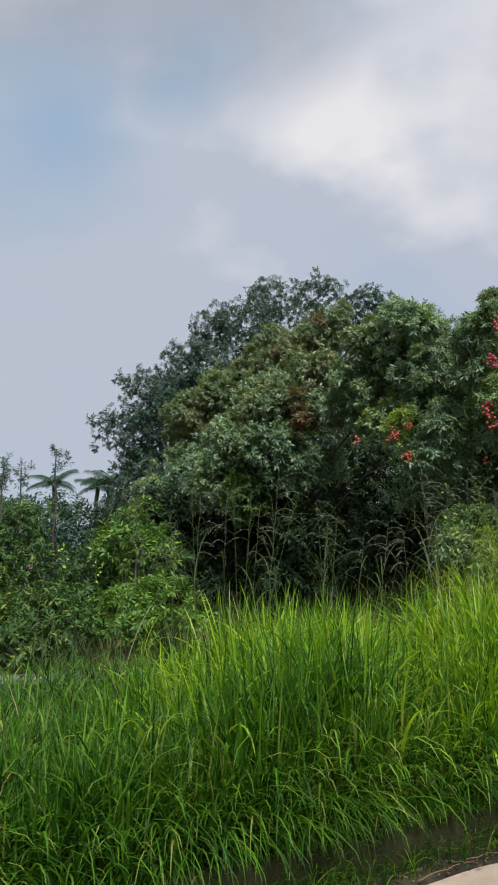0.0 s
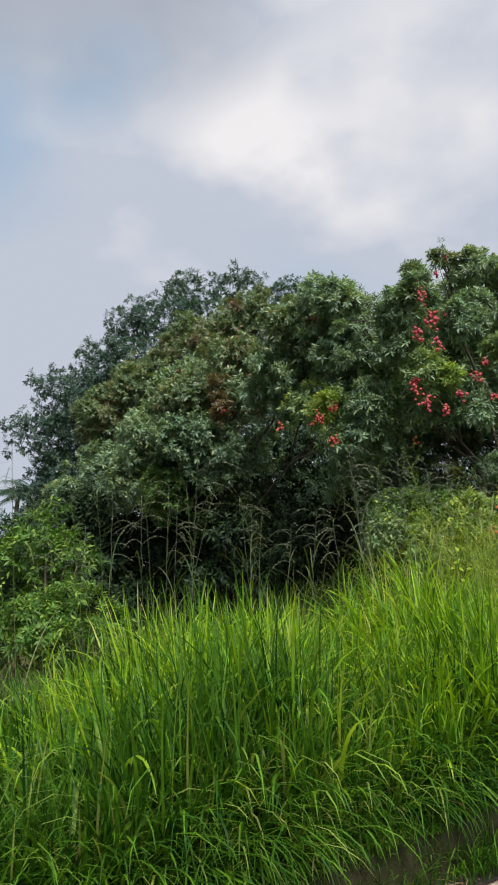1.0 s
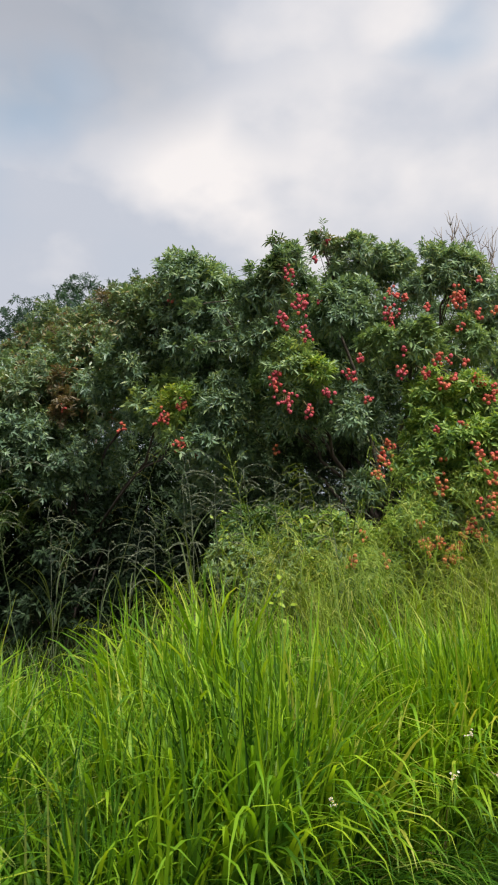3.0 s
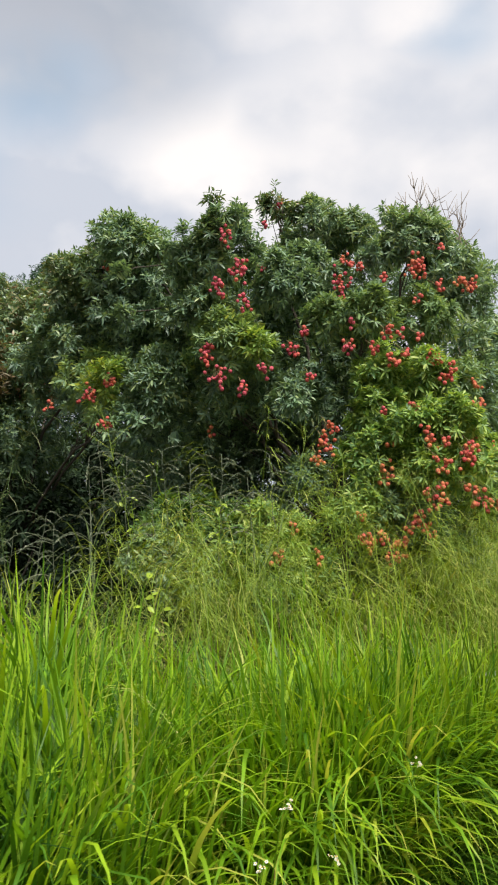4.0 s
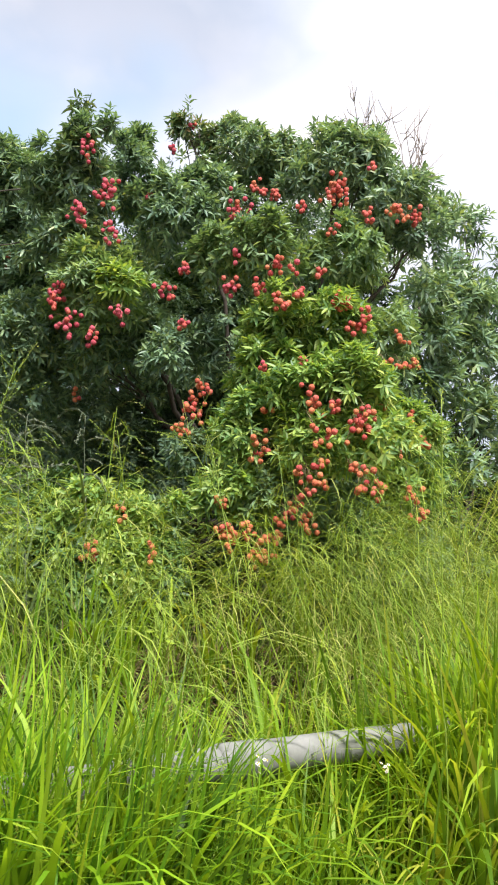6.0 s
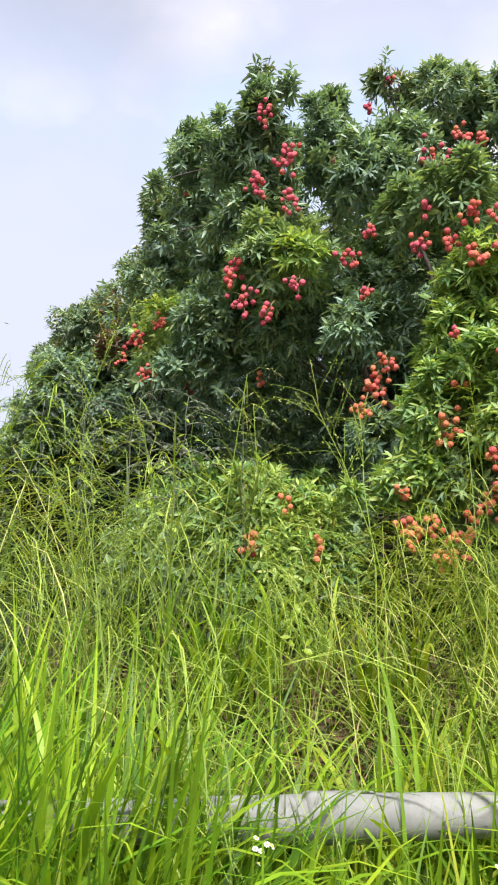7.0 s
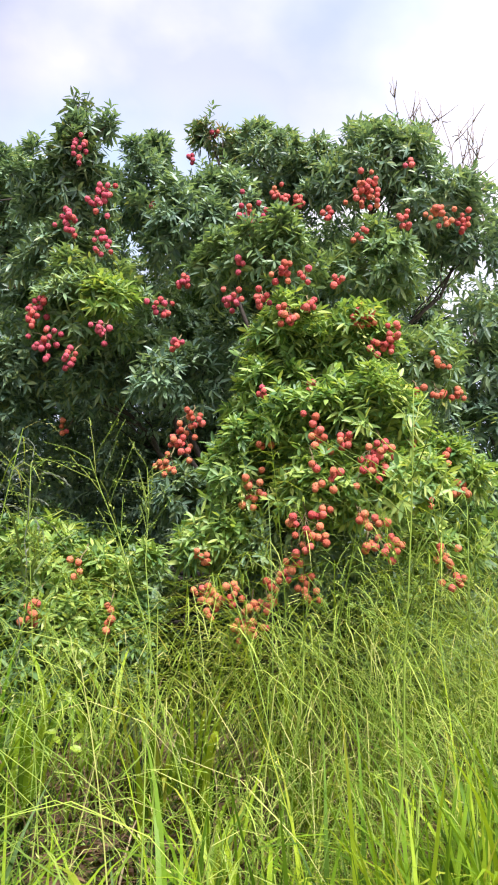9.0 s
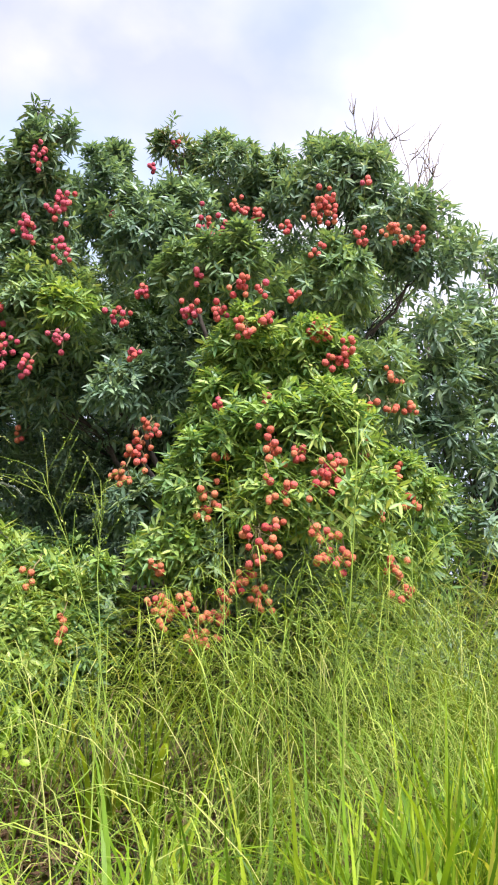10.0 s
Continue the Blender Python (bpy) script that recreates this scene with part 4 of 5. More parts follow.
bush("bush", (8.5, 13.0, 0.66), [(7.0, 12.6, 1.8, 1.0), (8.6, 12.8, 2.0, 1.1), (10.2, 12.6, 1.9, 1.1), (5.9, 11.6, 1.6, 0.7)], 0.15, 0.5, BUSHSHADE, "bush added behind the lychee trees, shade put into its leaf colour")


bush("bush", (4.0, 28.0, 0.6), [(0.5, 28, 2.0, 1.6), (3.0, 28.5, 2.2, 1.7), (5.5, 28, 2.0, 1.6), (7.5, 27, 2.2, 1.6)], 0.25, 0.5, FARLEAF, "far hedge of mixed green bushes")


bush("bush", (3.0, 15.0, 0.6), [(-2.5, 15.0, 1.5, 1.2), (-0.8, 15.2, 1.6, 1.2), (1.0, 15.0, 1.7, 1.2), (2.8, 15.2, 1.7, 1.2), (4.6, 15.0, 1.7, 1.2), (6.4, 15.2, 1.6, 1.2), (8.2, 15.0, 1.6, 1.2)], 0.17, 0.5, BUSHSHADE, "bush added behind the lychee trees, shade put into its leaf colour")


def palm(x, y, height, frond):
    top = new("palm_tree")
    top.location = (x, y, 0.6)
    tagged(top, "far palm tree with arching feathery fronds", "palm", "far palms")
    part("trunk", mesh_from("trunk", *tube(bent_line((0, 0, -0.1), (0.15, 0, height), 8, 0, 0.05), np.linspace(0.14, 0.09, 8), 8), BARK), BARK, top)
    for k in range(15):
        az, rise = k * 2.4, rng.uniform(0.35, 1.5)
        q = []
        for u in np.linspace(0, 1, 9):
            out_by = frond * u * math.cos(rise * (1 - 0.6 * u))
            q.append([0.15 + out_by * math.cos(az), out_by * math.sin(az), height + frond * (math.sin(rise) * u - (0.35 + 0.35 * math.cos(rise)) * u * u)])
        q = np.array(q)
        pieces = [tube(q, np.linspace(0.03, 0.008, 9), 5)]
        t = unit(np.gradient(q, axis=0))
        for s in np.linspace(0.15, 0.99, 22):
            i = min(int(s * 8), 7)
            p0 = q[i] + (q[i + 1] - q[i]) * (s * 8 - i)
            cross = unit(np.cross(t[i], [0, 0, 1.0]))
            for sign in (-1, 1):
                way = unit(t[i] * 0.6 + cross * sign + np.array([0, 0, -0.35]))
                pieces.append(leaves(p0[None], way[None], np.array([[0, 0, 1.0]]), 0.36 * (1.1 - 0.6 * s), 0.035, 0.45, False))
        part("frond", mesh_from("frond", *joined(pieces), FARLEAF), FARLEAF, top)


palm(-5.6, 31.0, 4.1, 1.15)
palm(-7.6, 30.0, 4.0, 1.05)
palm(-6.6, 34.0, 4.2, 1.1)
palm(-3.9, 33.0, 4.0, 1.0)


def slender_tree(x, y, height):
    top = new("sapling")
    top.location = (x, y, 0.6)
    tagged(top, "thin upright sapling with leaf tufts on top", "sapling", "saplings")
    part("stem", mesh_from("stem", *tube(bent_line((0, 0, -0.05), (0.05, 0, height), 7, 0, 0.03), np.linspace(0.03, 0.01, 7), 6), BARK), BARK, top)
    for h in (1.0, 0.95, 0.88):
        c = (0.05 * h + rng.normal(0, 0.05), rng.normal(0, 0.05), height * h)
        part("foliage", mesh_from("foliage", *bough_leaves(c, 0.13, 0.085, 12, 7, False, 4, 0.1), FARLEAF), FARLEAF, top)


for x, y, h in ((-3.60, 14.0, 3.05), (-4.30, 14.2, 2.75), (-4.55, 14.0, 2.85), (-4.8, 14.5, 2.7)):
    slender_tree(x, y, h)


# ---- pipe rail half buried in the grass ----
def rail_at(x):
    return np.array([x, 4.05 + SLOPE * x, 0.972])


rail = new("guard_rail")
tagged(rail, "pale grey pipe rail overgrown by tall grass", "guard rail")
joints = (2.3, 3.40, 6.40, 9.4)
for x0, x1 in zip(joints, joints[1:]):
    x = np.linspace(x0, x1, 14)
    c = np.stack([rail_at(v) for v in x]) + np.stack([0 * x, 0 * x, 0.004 * np.sin(4 * x)], -1)
    d = unit(c[-1] - c[0])
    sleeve = np.stack([c[-1] - d * 0.14, c[-1] - d * 0.13, c[-1] + d * 0.012, c[-1] + d * 0.016])
    r = part("pipe", mesh_from("pipe", *tube(c, np.full(14, 0.045), 22), PIPE), PIPE, rail)
    part("sleeve", mesh_from("sleeve", *tube(sleeve, np.array([0.0458, 0.0495, 0.0495, 0.046]), 22), PIPE), PIPE, r)
for x in np.arange(2.5, 9.4, 2.1):
    top_p = rail_at(x)
    g = float(ground_z(x, top_p[1]))
    post_c = np.array([[x, top_p[1], g - 0.1], [x, top_p[1], (g + top_p[2]) / 2], [x, top_p[1], top_p[2] - 0.02]])
    part("post", mesh_from("post", *tube(post_c, np.full(3, 0.030), 16), PIPE), PIPE, rail)


# ---- pale slab in the low grass ----
bm = bmesh.new()
bmesh.ops.create_cube(bm, size=1.0, matrix=Matrix.Diagonal((1.5, 0.34, 0.14, 1.0)))
bmesh.ops.bevel(bm, geom=bm.edges[:], offset=0.02, segments=2, affect="EDGES")
bmesh.ops.subdivide_edges(bm, edges=bm.edges[:], cuts=3, use_grid_fill=True)
for v in bm.verts:
    v.co += Vector((0, 0, 1)) * 0.012 * noise.noise(v.co * 5)
slab = part("concrete_slab", bm, STONE)
slab.matrix_world = pose(-1.74, 6.35, float(ground_z(-1.74, 6.35)) + 0.01, 0, 0, 6)
tagged(slab, "pale weathered concrete slab lying in low grass", "slab")


# ---- grasses ----
def tussocks(n, x0, x1, s0, s1, keep=None):
    x = rng.uniform(x0, x1, n)
    s = rng.uniform(s0, s1, n)
    if keep is not None:
        ok = rng.uniform(0, 1, n) < keep(x, s)
        x, s = x[ok], s[ok]
    y = edge_y(x) + s
    return x, y, s


def grass_field(tx, ty, per, spread, height, width, lean=(0.04, 0.42), bend=(0.3, 1.9), segs=6, curl=1.7):
    height = height * rng.uniform(0.84, 1.10, len(tx))
    n = len(tx)
    az = rng.uniform(0, 2 * math.pi, (n, per))
    off = np.abs(rng.normal(0, spread, (n, per)))
    bx = (tx[:, None] + off * np.cos(az)).ravel()
    by = (ty[:, None] + off * np.sin(az)).ravel()
    by = np.maximum(by, edge_y(bx) + 0.14)
    h = np.repeat(height, per) * rng.uniform(0.58, 1.10, n * per)
    base = np.stack([bx, by, ground_z(bx, by) - 0.02], -1)
    w = rng.uniform(width[0], width[1], n * per)
    return blades(base, az.ravel() + rng.normal(0, 0.6, n * per), h, w, rng.uniform(*lean, n * per), rng.uniform(*bend, n * per), segs, 0.5, curl)


def verge(tx, ty, per):
    """Blades that lean out over the kerb and droop towards the road."""
    n = len(tx) * per
    bx = np.repeat(tx, per) + rng.normal(0, 0.07, n)
    by = np.maximum(np.repeat(ty, per) + rng.normal(0, 0.05, n), edge_y(bx) + 0.14)
    base = np.stack([bx, by, ground_z(bx, by) - 0.02], -1)
    az = -1.1 + rng.normal(0, 1.2, n)
    return blades(base, az, rng.uniform(0.18, 0.64, n), rng.uniform(0.004, 0.012, n), rng.uniform(0.05, 0.6, n), rng.uniform(0.7, 2.6, n), 7, 0.7)


def bright_height(x, s):
    h = 0.48 + 0.12 * smooth(-1.1, -0.85, x) + 0.20 * smooth(-0.55, -0.25, x) - 0.06 * smooth(0.45, 0.65, x) - 0.15 * np.exp(-((x - 0.76) / 0.22) ** 2) + 0.20 * np.exp(-((x - 1.48) / 0.27) ** 2) + 0.12 * smooth(1.9, 2.5, x)
    h = h * (0.97 + 0.13 * np.sin(2.3 * x + 0.7) * np.sin(1.9 * s + x))
    h = h * (1 - 0.45 * smooth(0.6, 1.7, -x) * smooth(0.9, 1.8, s))
    return h * (1 - 0.42 * smooth(0.8, 1.5, s) * smooth(1.2, 2.2, x))


def bare_patch(x, s):
    """A worn spot where the brown litter shows."""
    return 0.80 * np.exp(-((x - 3.30) / 0.30) ** 2 - ((s - 1.15) / 0.48) ** 2)


def bright_keep(x, s):
    back = 1.9 - 0.75 * smooth(0.6, 1.9, x) - 0.45 * smooth(2.2, 3.2, x)
    thin = 1.0 - 0.75 * smooth(3.08, 3.28, x) * smooth(4.1, 3.85, x) * smooth(0.62, 0.5, s)
    thin = thin * (1.0 - bare_patch(x, s))
    return thin * (1.0 - 0.93 * smooth(back - 0.2, back + 0.25, s))


tx, ty, s = tussocks(2300, -5.0, 6.9, 0.14, 2.1, bright_keep)
hs = bright_height(tx, s)
# deep: blades coloured for the dimmer light at the left and front
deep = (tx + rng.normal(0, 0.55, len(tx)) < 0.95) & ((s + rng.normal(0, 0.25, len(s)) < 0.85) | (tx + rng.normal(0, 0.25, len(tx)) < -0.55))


def roadside_grass(tx, ty, hs, mat, label):
    broad, fine_segs = (0.72, 8) if mat is DIMGRASS else (1.0, 10)
    v = joined([grass_field(tx, ty, 8, 0.06, hs * 1.06, (0.009 * broad, 0.018 * broad), (0.0, 0.15), (0.05, 0.7), 6), grass_field(tx, ty, 13, 0.07, hs * 1.04, (0.013 * broad, 0.026 * broad), (0.01, 0.22), (0.9, 2.7), fine_segs, 2.5)])
    return tagged(part("roadside_grass", mesh_from("roadside_grass", *v, mat)), label, "grass", kind="stuff")


roadside_grass(tx[deep], ty[deep], hs[deep], DIMGRASS, "broad-bladed grass growing behind the kerb, dimmer light put into its deep green")
sunny = ~deep & (tx + rng.normal(0, 0.35, len(tx)) > 2.75)
lush = ~deep & ~sunny
roadside_grass(tx[lush], ty[lush], hs[lush], GRASS, "lush bright green broad-bladed grass growing behind the kerb")
roadside_grass(tx[sunny], ty[sunny], hs[sunny], SUNGRASS, "yellow-green broad-bladed grass growing behind the pipe rail")
RAIL_GAP = (3.17, 4.1)               # stretch where the pipe shows through thin grass
tx, ty, s = tussocks(1050, -3.0, 7.0, 0.13, 0.55, lambda x, s: np.where((x > RAIL_GAP[0]) & (x < RAIL_GAP[1]), np.where(x < 3.9, 0.42, 0.7), 1.0))
hs = bright_height(tx, s) * (1.06 - 0.30 * smooth(1.7, 0.9, tx)) * (1 - 0.26 * smooth(RAIL_GAP[0], RAIL_GAP[0] + 0.2, tx) * smooth(RAIL_GAP[1], RAIL_GAP[1] - 0.2, tx))
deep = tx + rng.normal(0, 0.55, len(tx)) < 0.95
roadside_grass(tx[deep], ty[deep], hs[deep], DIMGRASS, "dense grass standing along the kerb, dimmer light put into its deep green")
sunny = ~deep & (tx + rng.normal(0, 0.35, len(tx)) > 2.75)
lush = ~deep & ~sunny
roadside_grass(tx[lush], ty[lush], hs[lush], GRASS, "dense bright green grass standing along the kerb")
roadside_grass(tx[sunny], ty[sunny], hs[sunny], SUNGRASS, "dense yellow-green grass standing along the kerb before the rail")
tx, ty, s = tussocks(120, 2.1, 3.0, 0.25, 0.5)
roadside_grass(tx, ty, np.full(len(tx), 0.80), GRASS, "tall bright green grass hiding part of the pipe rail")
tx, ty, s = tussocks(260, 2.6, 5.8, 0.55, 0.95, lambda x, s: (1.0 - bare_patch(x, s)) * (0.12 + 0.88 * smooth(3.5, 4.0, x)))
hs = np.full(len(tx), 0.58)
near_grass = part("roadside_grass", mesh_from("roadside_grass", *joined([grass_field(tx, ty, 8, 0.06, hs, (0.005, 0.010), (0.02, 0.3), (0.1, 1.0), 7), grass_field(tx, ty, 9, 0.07, hs * 1.15, (0.006, 0.013), (0.02, 0.25), (0.9, 2.4), 10, 2.5)]), SUNGRASS))
tagged(near_grass, "yellow-green grass growing around the pipe rail", "grass", kind="stuff")
tx, ty, s = tussocks(1450, -4.5, 6.0, 0.13, 0.26, lambda x, s: 0.45 + 0.55 * smooth(-0.3, 0.5, np.sin(6.1 * x + 1.0) * np.sin(2.3 * x)))
fringe = part("verge_grass", mesh_from("verge_grass", *verge(tx, ty, 14), DIMGRASS))
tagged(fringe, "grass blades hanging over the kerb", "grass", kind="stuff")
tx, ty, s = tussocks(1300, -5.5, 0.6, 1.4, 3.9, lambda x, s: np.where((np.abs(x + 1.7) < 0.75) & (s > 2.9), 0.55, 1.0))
low_grass = part("low_grass", mesh_from("low_grass", *grass_field(tx, ty, 14, 0.08, np.full(len(tx), 0.36), (0.006, 0.013), (0.05, 0.5), (0.6, 2.4), 5), DIMGRASS))
tagged(low_grass, "low grass in front of the bushes, dimmer light put into its deep green", "grass", kind="stuff")
tx, ty, s = tussocks(170, 2.2, 3.9, 0.45, 1.7)
olive = part("low_grass", mesh_from("low_grass", *grass_field(tx, ty, 12, 0.09, np.full(len(tx), 0.34), (0.004, 0.009), (0.1, 0.7), (0.6, 2.4), 5), DARKGRASS))
tagged(olive, "thin olive grass over brown leaf litter", "grass", kind="stuff")
tx, ty, s = tussocks(200, -7.5, 9.5, 0.1, 1.6)
dry = part("dry_grass", mesh_from("dry_grass", *grass_field(tx, ty, 5, 0.05, np.full(len(tx), 0.6), (0.004, 0.009), (0.1, 0.7), (0.5, 2.2)), STRAW))
tagged(dry, "withered straw-coloured blades among the green grass", "grass", kind="stuff")
tx, ty, s = tussocks(700, -7.5, 10.0, 1.6, 4.2)
under = part("undergrowth_grass", mesh_from("undergrowth_grass", *grass_field(tx, ty, 16, 0.07, np.full(len(tx), 0.38), (0.004, 0.009), segs=4), DARKGRASS))
tagged(under, "undergrowth grass below the trees, shade put into its dull green", "grass", kind="stuff")
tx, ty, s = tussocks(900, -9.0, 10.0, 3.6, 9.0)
under2 = part("undergrowth_grass", mesh_from("undergrowth_grass", *grass_field(tx, ty, 12, 0.1, np.full(len(tx), 0.55), (0.008, 0.016), segs=4), DARKGRASS))
tagged(under2, "undergrowth grass below the trees, shade put into its dull green", "grass", kind="stuff")


def panicles(base, height, azim, lean, head, branches, seeds):
    """Thin stems that end in airy seed heads of hair-fine branches. Returns verts, faces."""
    n = len(base)
    segs = 9
    u = np.linspace(0, 1, segs + 1)
    th = lean[:, None] * (0.35 + 1.1 * u[None, :] ** 1.4)
    ds = (height / segs)[:, None]
    hor = np.concatenate([np.zeros((n, 1)), np.cumsum(np.sin(th[:, 1:]) * ds, 1)], 1)
    ver = np.concatenate([np.zeros((n, 1)), np.cumsum(np.cos(th[:, 1:]) * ds, 1)], 1)
    ca, sa = np.cos(azim)[:, None], np.sin(azim)[:, None]
    mid = np.stack([base[:, :1] + hor * ca, base[:, 1:2] + hor * sa, base[:, 2:3] + ver], -1)
    out_pieces = []
    sd = np.stack([-sa[:, 0], ca[:, 0], np.zeros(n)], -1)
    facing = unit(sd * rng.choice([-1, 1], (n, 1)) + np.array([0.8, 0, 0]))
    w = (np.linspace(0.0026, 0.0012, segs + 1))[None, :, None]
    left, right = mid - facing[:, None] * w, mid + facing[:, None] * w
    v = np.stack([left, right], 2).reshape(n, -1, 3)
    o = (np.arange(n) * 2 * (segs + 1))[:, None]
    out_pieces.append((v.reshape(-1, 3), [np.concatenate([o + [2 * k, 2 * k + 1, 2 * k + 3, 2 * k + 2] for k in range(segs)])]))
    lean_to = azim + rng.normal(0, 0.5, n)
    for b in range(branches):
        pos_u = 1 - head * (b + rng.uniform(0, 1, n)) / branches
        f = pos_u * segs
        i = np.clip(f.astype(int), 0, segs - 1)
        r = np.arange(n)
        p0 = mid[r, i] + (mid[r, i + 1] - mid[r, i]) * (f - i)[:, None]
        az = lean_to + rng.normal(0, 0.9, n)
        ln = height * head * rng.uniform(0.45, 1.0, n) * (1.15 - pos_u * 0.45)
        rise = rng.uniform(0.0, 0.8, n)
        way = np.stack([np.cos(az) * np.cos(rise), np.sin(az) * np.cos(rise), np.sin(rise)], -1)
        down = np.array([0, 0, -1.0])
        pts = [p0 + way * (ln * t)[:, None] + down * (ln * 0.75 * t * t)[:, None] for t in (0.0, 0.35, 0.7, 1.0)]
        sd2 = unit(np.stack([-np.sin(az), np.cos(az), np.full(n, 0.3)], -1)) * 0.0013
        vv = np.stack([pts[0] - sd2, pts[0] + sd2, pts[1] - sd2, pts[1] + sd2, pts[2] - sd2, pts[2] + sd2, pts[3]], 1).reshape(-1, 3)
        o7 = (r * 7)[:, None]
        out_pieces.append((vv, [o7 + [4, 5, 6], np.concatenate([o7 + [0, 1, 3, 2], o7 + [2, 3, 5, 4]])]))
        for k in range(seeds):
            t = rng.uniform(0.3, 1.0, n)
            c = p0 + way * (ln * t)[:, None] + down * (ln * 0.75 * t * t)[:, None] + rng.normal(0, 0.004, (n, 3))
            a1 = unit(way + down * (1.1 * t)[:, None] + rng.normal(0, 0.3, (n, 3))) * 0.0048
            a2 = unit(np.cross(a1, rng.normal(0, 1, (n, 3)))) * 0.0014
            out_pieces.append((np.stack([c - a1, c + a2, c + a1, c - a2], 1).reshape(-1, 3), [(r * 4)[:, None] + [0, 1, 2, 3]]))
    return joined(out_pieces)


def feather_patch(n, x0, x1, s0, s1, low, high, mat, name, label, per=10, blade_h=0.9, head=0.42, lean=(0.05, 0.55)):
    x, y, s = tussocks(int(n * 1.25), x0, x1, s0, s1, lambda x, s: (1.0 - bare_patch(x, s)) * (0.12 + 0.88 * smooth(-0.25, 0.35, np.sin(5.3 * x + 1.7 * s) * np.sin(4.1 * s - 2.2 * x + 0.6))))
    n = len(x)
    base = np.stack([x, y, ground_z(x, y) - 0.02], -1)
    tall = 1.0 + 0.16 * np.sin(4.4 * x + 2.0 * s)
    v1 = panicles(base, rng.uniform(low, high, n) * tall, rng.uniform(0, 6.28, n), rng.uniform(*lean, n), head, 15, 7)
    v2 = grass_field(x, y, per, 0.06, np.full(n, blade_h), (0.003, 0.008), (0.02, 0.45), (0.3, 1.7), 8)
    ob = part(name, mesh_from(name, *joined([v1, v2]), mat))
    return tagged(ob, label, "grass", kind="stuff")


PALE = "pale yellow-green grass with airy seed heads below the tree"
feather_patch(220, 1.4, 2.8, 1.0, 2.3, 0.55, 0.92, FEATHER, "feathery_grass", PALE, 3, 0.60, 0.52, (0.2, 0.9))
feather_patch(105, 2.6, 3.4, 0.70, 1.9, 0.62, 1.08, FEATHER, "feathery_grass", PALE, 3, 0.50, 0.50, (0.2, 1.0))
feather_patch(300, 3.3, 4.4, 0.70, 1.9, 0.58, 0.98, FEATHER, "feathery_grass", PALE, 2, 0.48, 0.52, (0.2, 1.0))
feather_patch(620, 4.2, 6.5, 0.7, 2.2, 0.90, 1.35, FEATHER, "feathery_grass", "tall pale grass with airy seed heads", 6, 0.75, 0.48, (0.2, 1.0))
feather_patch(170, 6.5, 9.0, 0.6, 2.4, 0.75, 1.2, FEATHER, "feathery_grass", "tall pale grass with airy seed heads", 8, 0.8)
feather_patch(170, 1.6, 5.6, 0.55, 1.7, 0.95, 1.35, FEATHER, "stalky_grass", "long straight yellow-green grass stalks with thin seed heads", 2, 0.6, 0.22, (0.05, 0.5))
feather_patch(12, -1.6, 1.5, 2.4, 4.4, 1.2, 1.7, REED, "reed_grass", "tall dull reeds with drooping grey seed heads in the shade", 3, 1.0, 0.3)
feather_patch(14, -5.0, -1.6, 2.6, 4.6, 0.8, 1.2, REED, "reed_grass", "tall dull reeds with drooping grey seed heads in the shade", 7, 0.9, 0.3)
tx, ty, s = tussocks(200, 1.5, 8.0, 0.9, 2.6, lambda x, s: 1.0 - bare_patch(x, s))
x = rng.uniform(2.3, 5.5, 5200)
x[:1600] = rng.normal(3.34, 0.28, 1600)
y = edge_y(x) + rng.uniform(0.6, 2.3, 5200)
y[:1600] = edge_y(x[:1600]) + rng.normal(1.2, 0.35, 1600)
on = (np.arange(5200) < 1600) | (rng.uniform(0, 1, 5200) < smooth(-0.3, 0.4, np.sin(3.1 * x + 0.4) * np.sin(3.7 * y + x)))
x, y = x[on], y[on]
az = rng.uniform(0, 6.28, len(x))
flat = np.stack([np.cos(az), np.sin(az), rng.uniform(-0.05, 0.35, len(x))], -1)
litter = part("leaf_litter", mesh_from("leaf_litter", *leaves(np.stack([x, y, ground_z(x, y) + rng.uniform(0.0, 0.04, len(x))], -1), unit(flat), unit(rng.normal(0, 0.4, (len(x), 3)) + [0, 0, 1.0]), rng.uniform(0.06, 0.12, len(x)), rng.uniform(0.02, 0.035, len(x)), 0.1, False), LITTER))
tagged(litter, "curled reddish brown dead leaves on the bank", "leaf litter", kind="stuff")
dry2 = part("dry_grass", mesh_from("dry_grass", *grass_field(tx, ty, 7, 0.08, np.full(len(tx), 0.5), (0.003, 0.007), (0.2, 1.0), (0.5, 2.2)), STRAW))
tagged(dry2, "brown withered grass lying under the seed heads", "grass", kind="stuff")


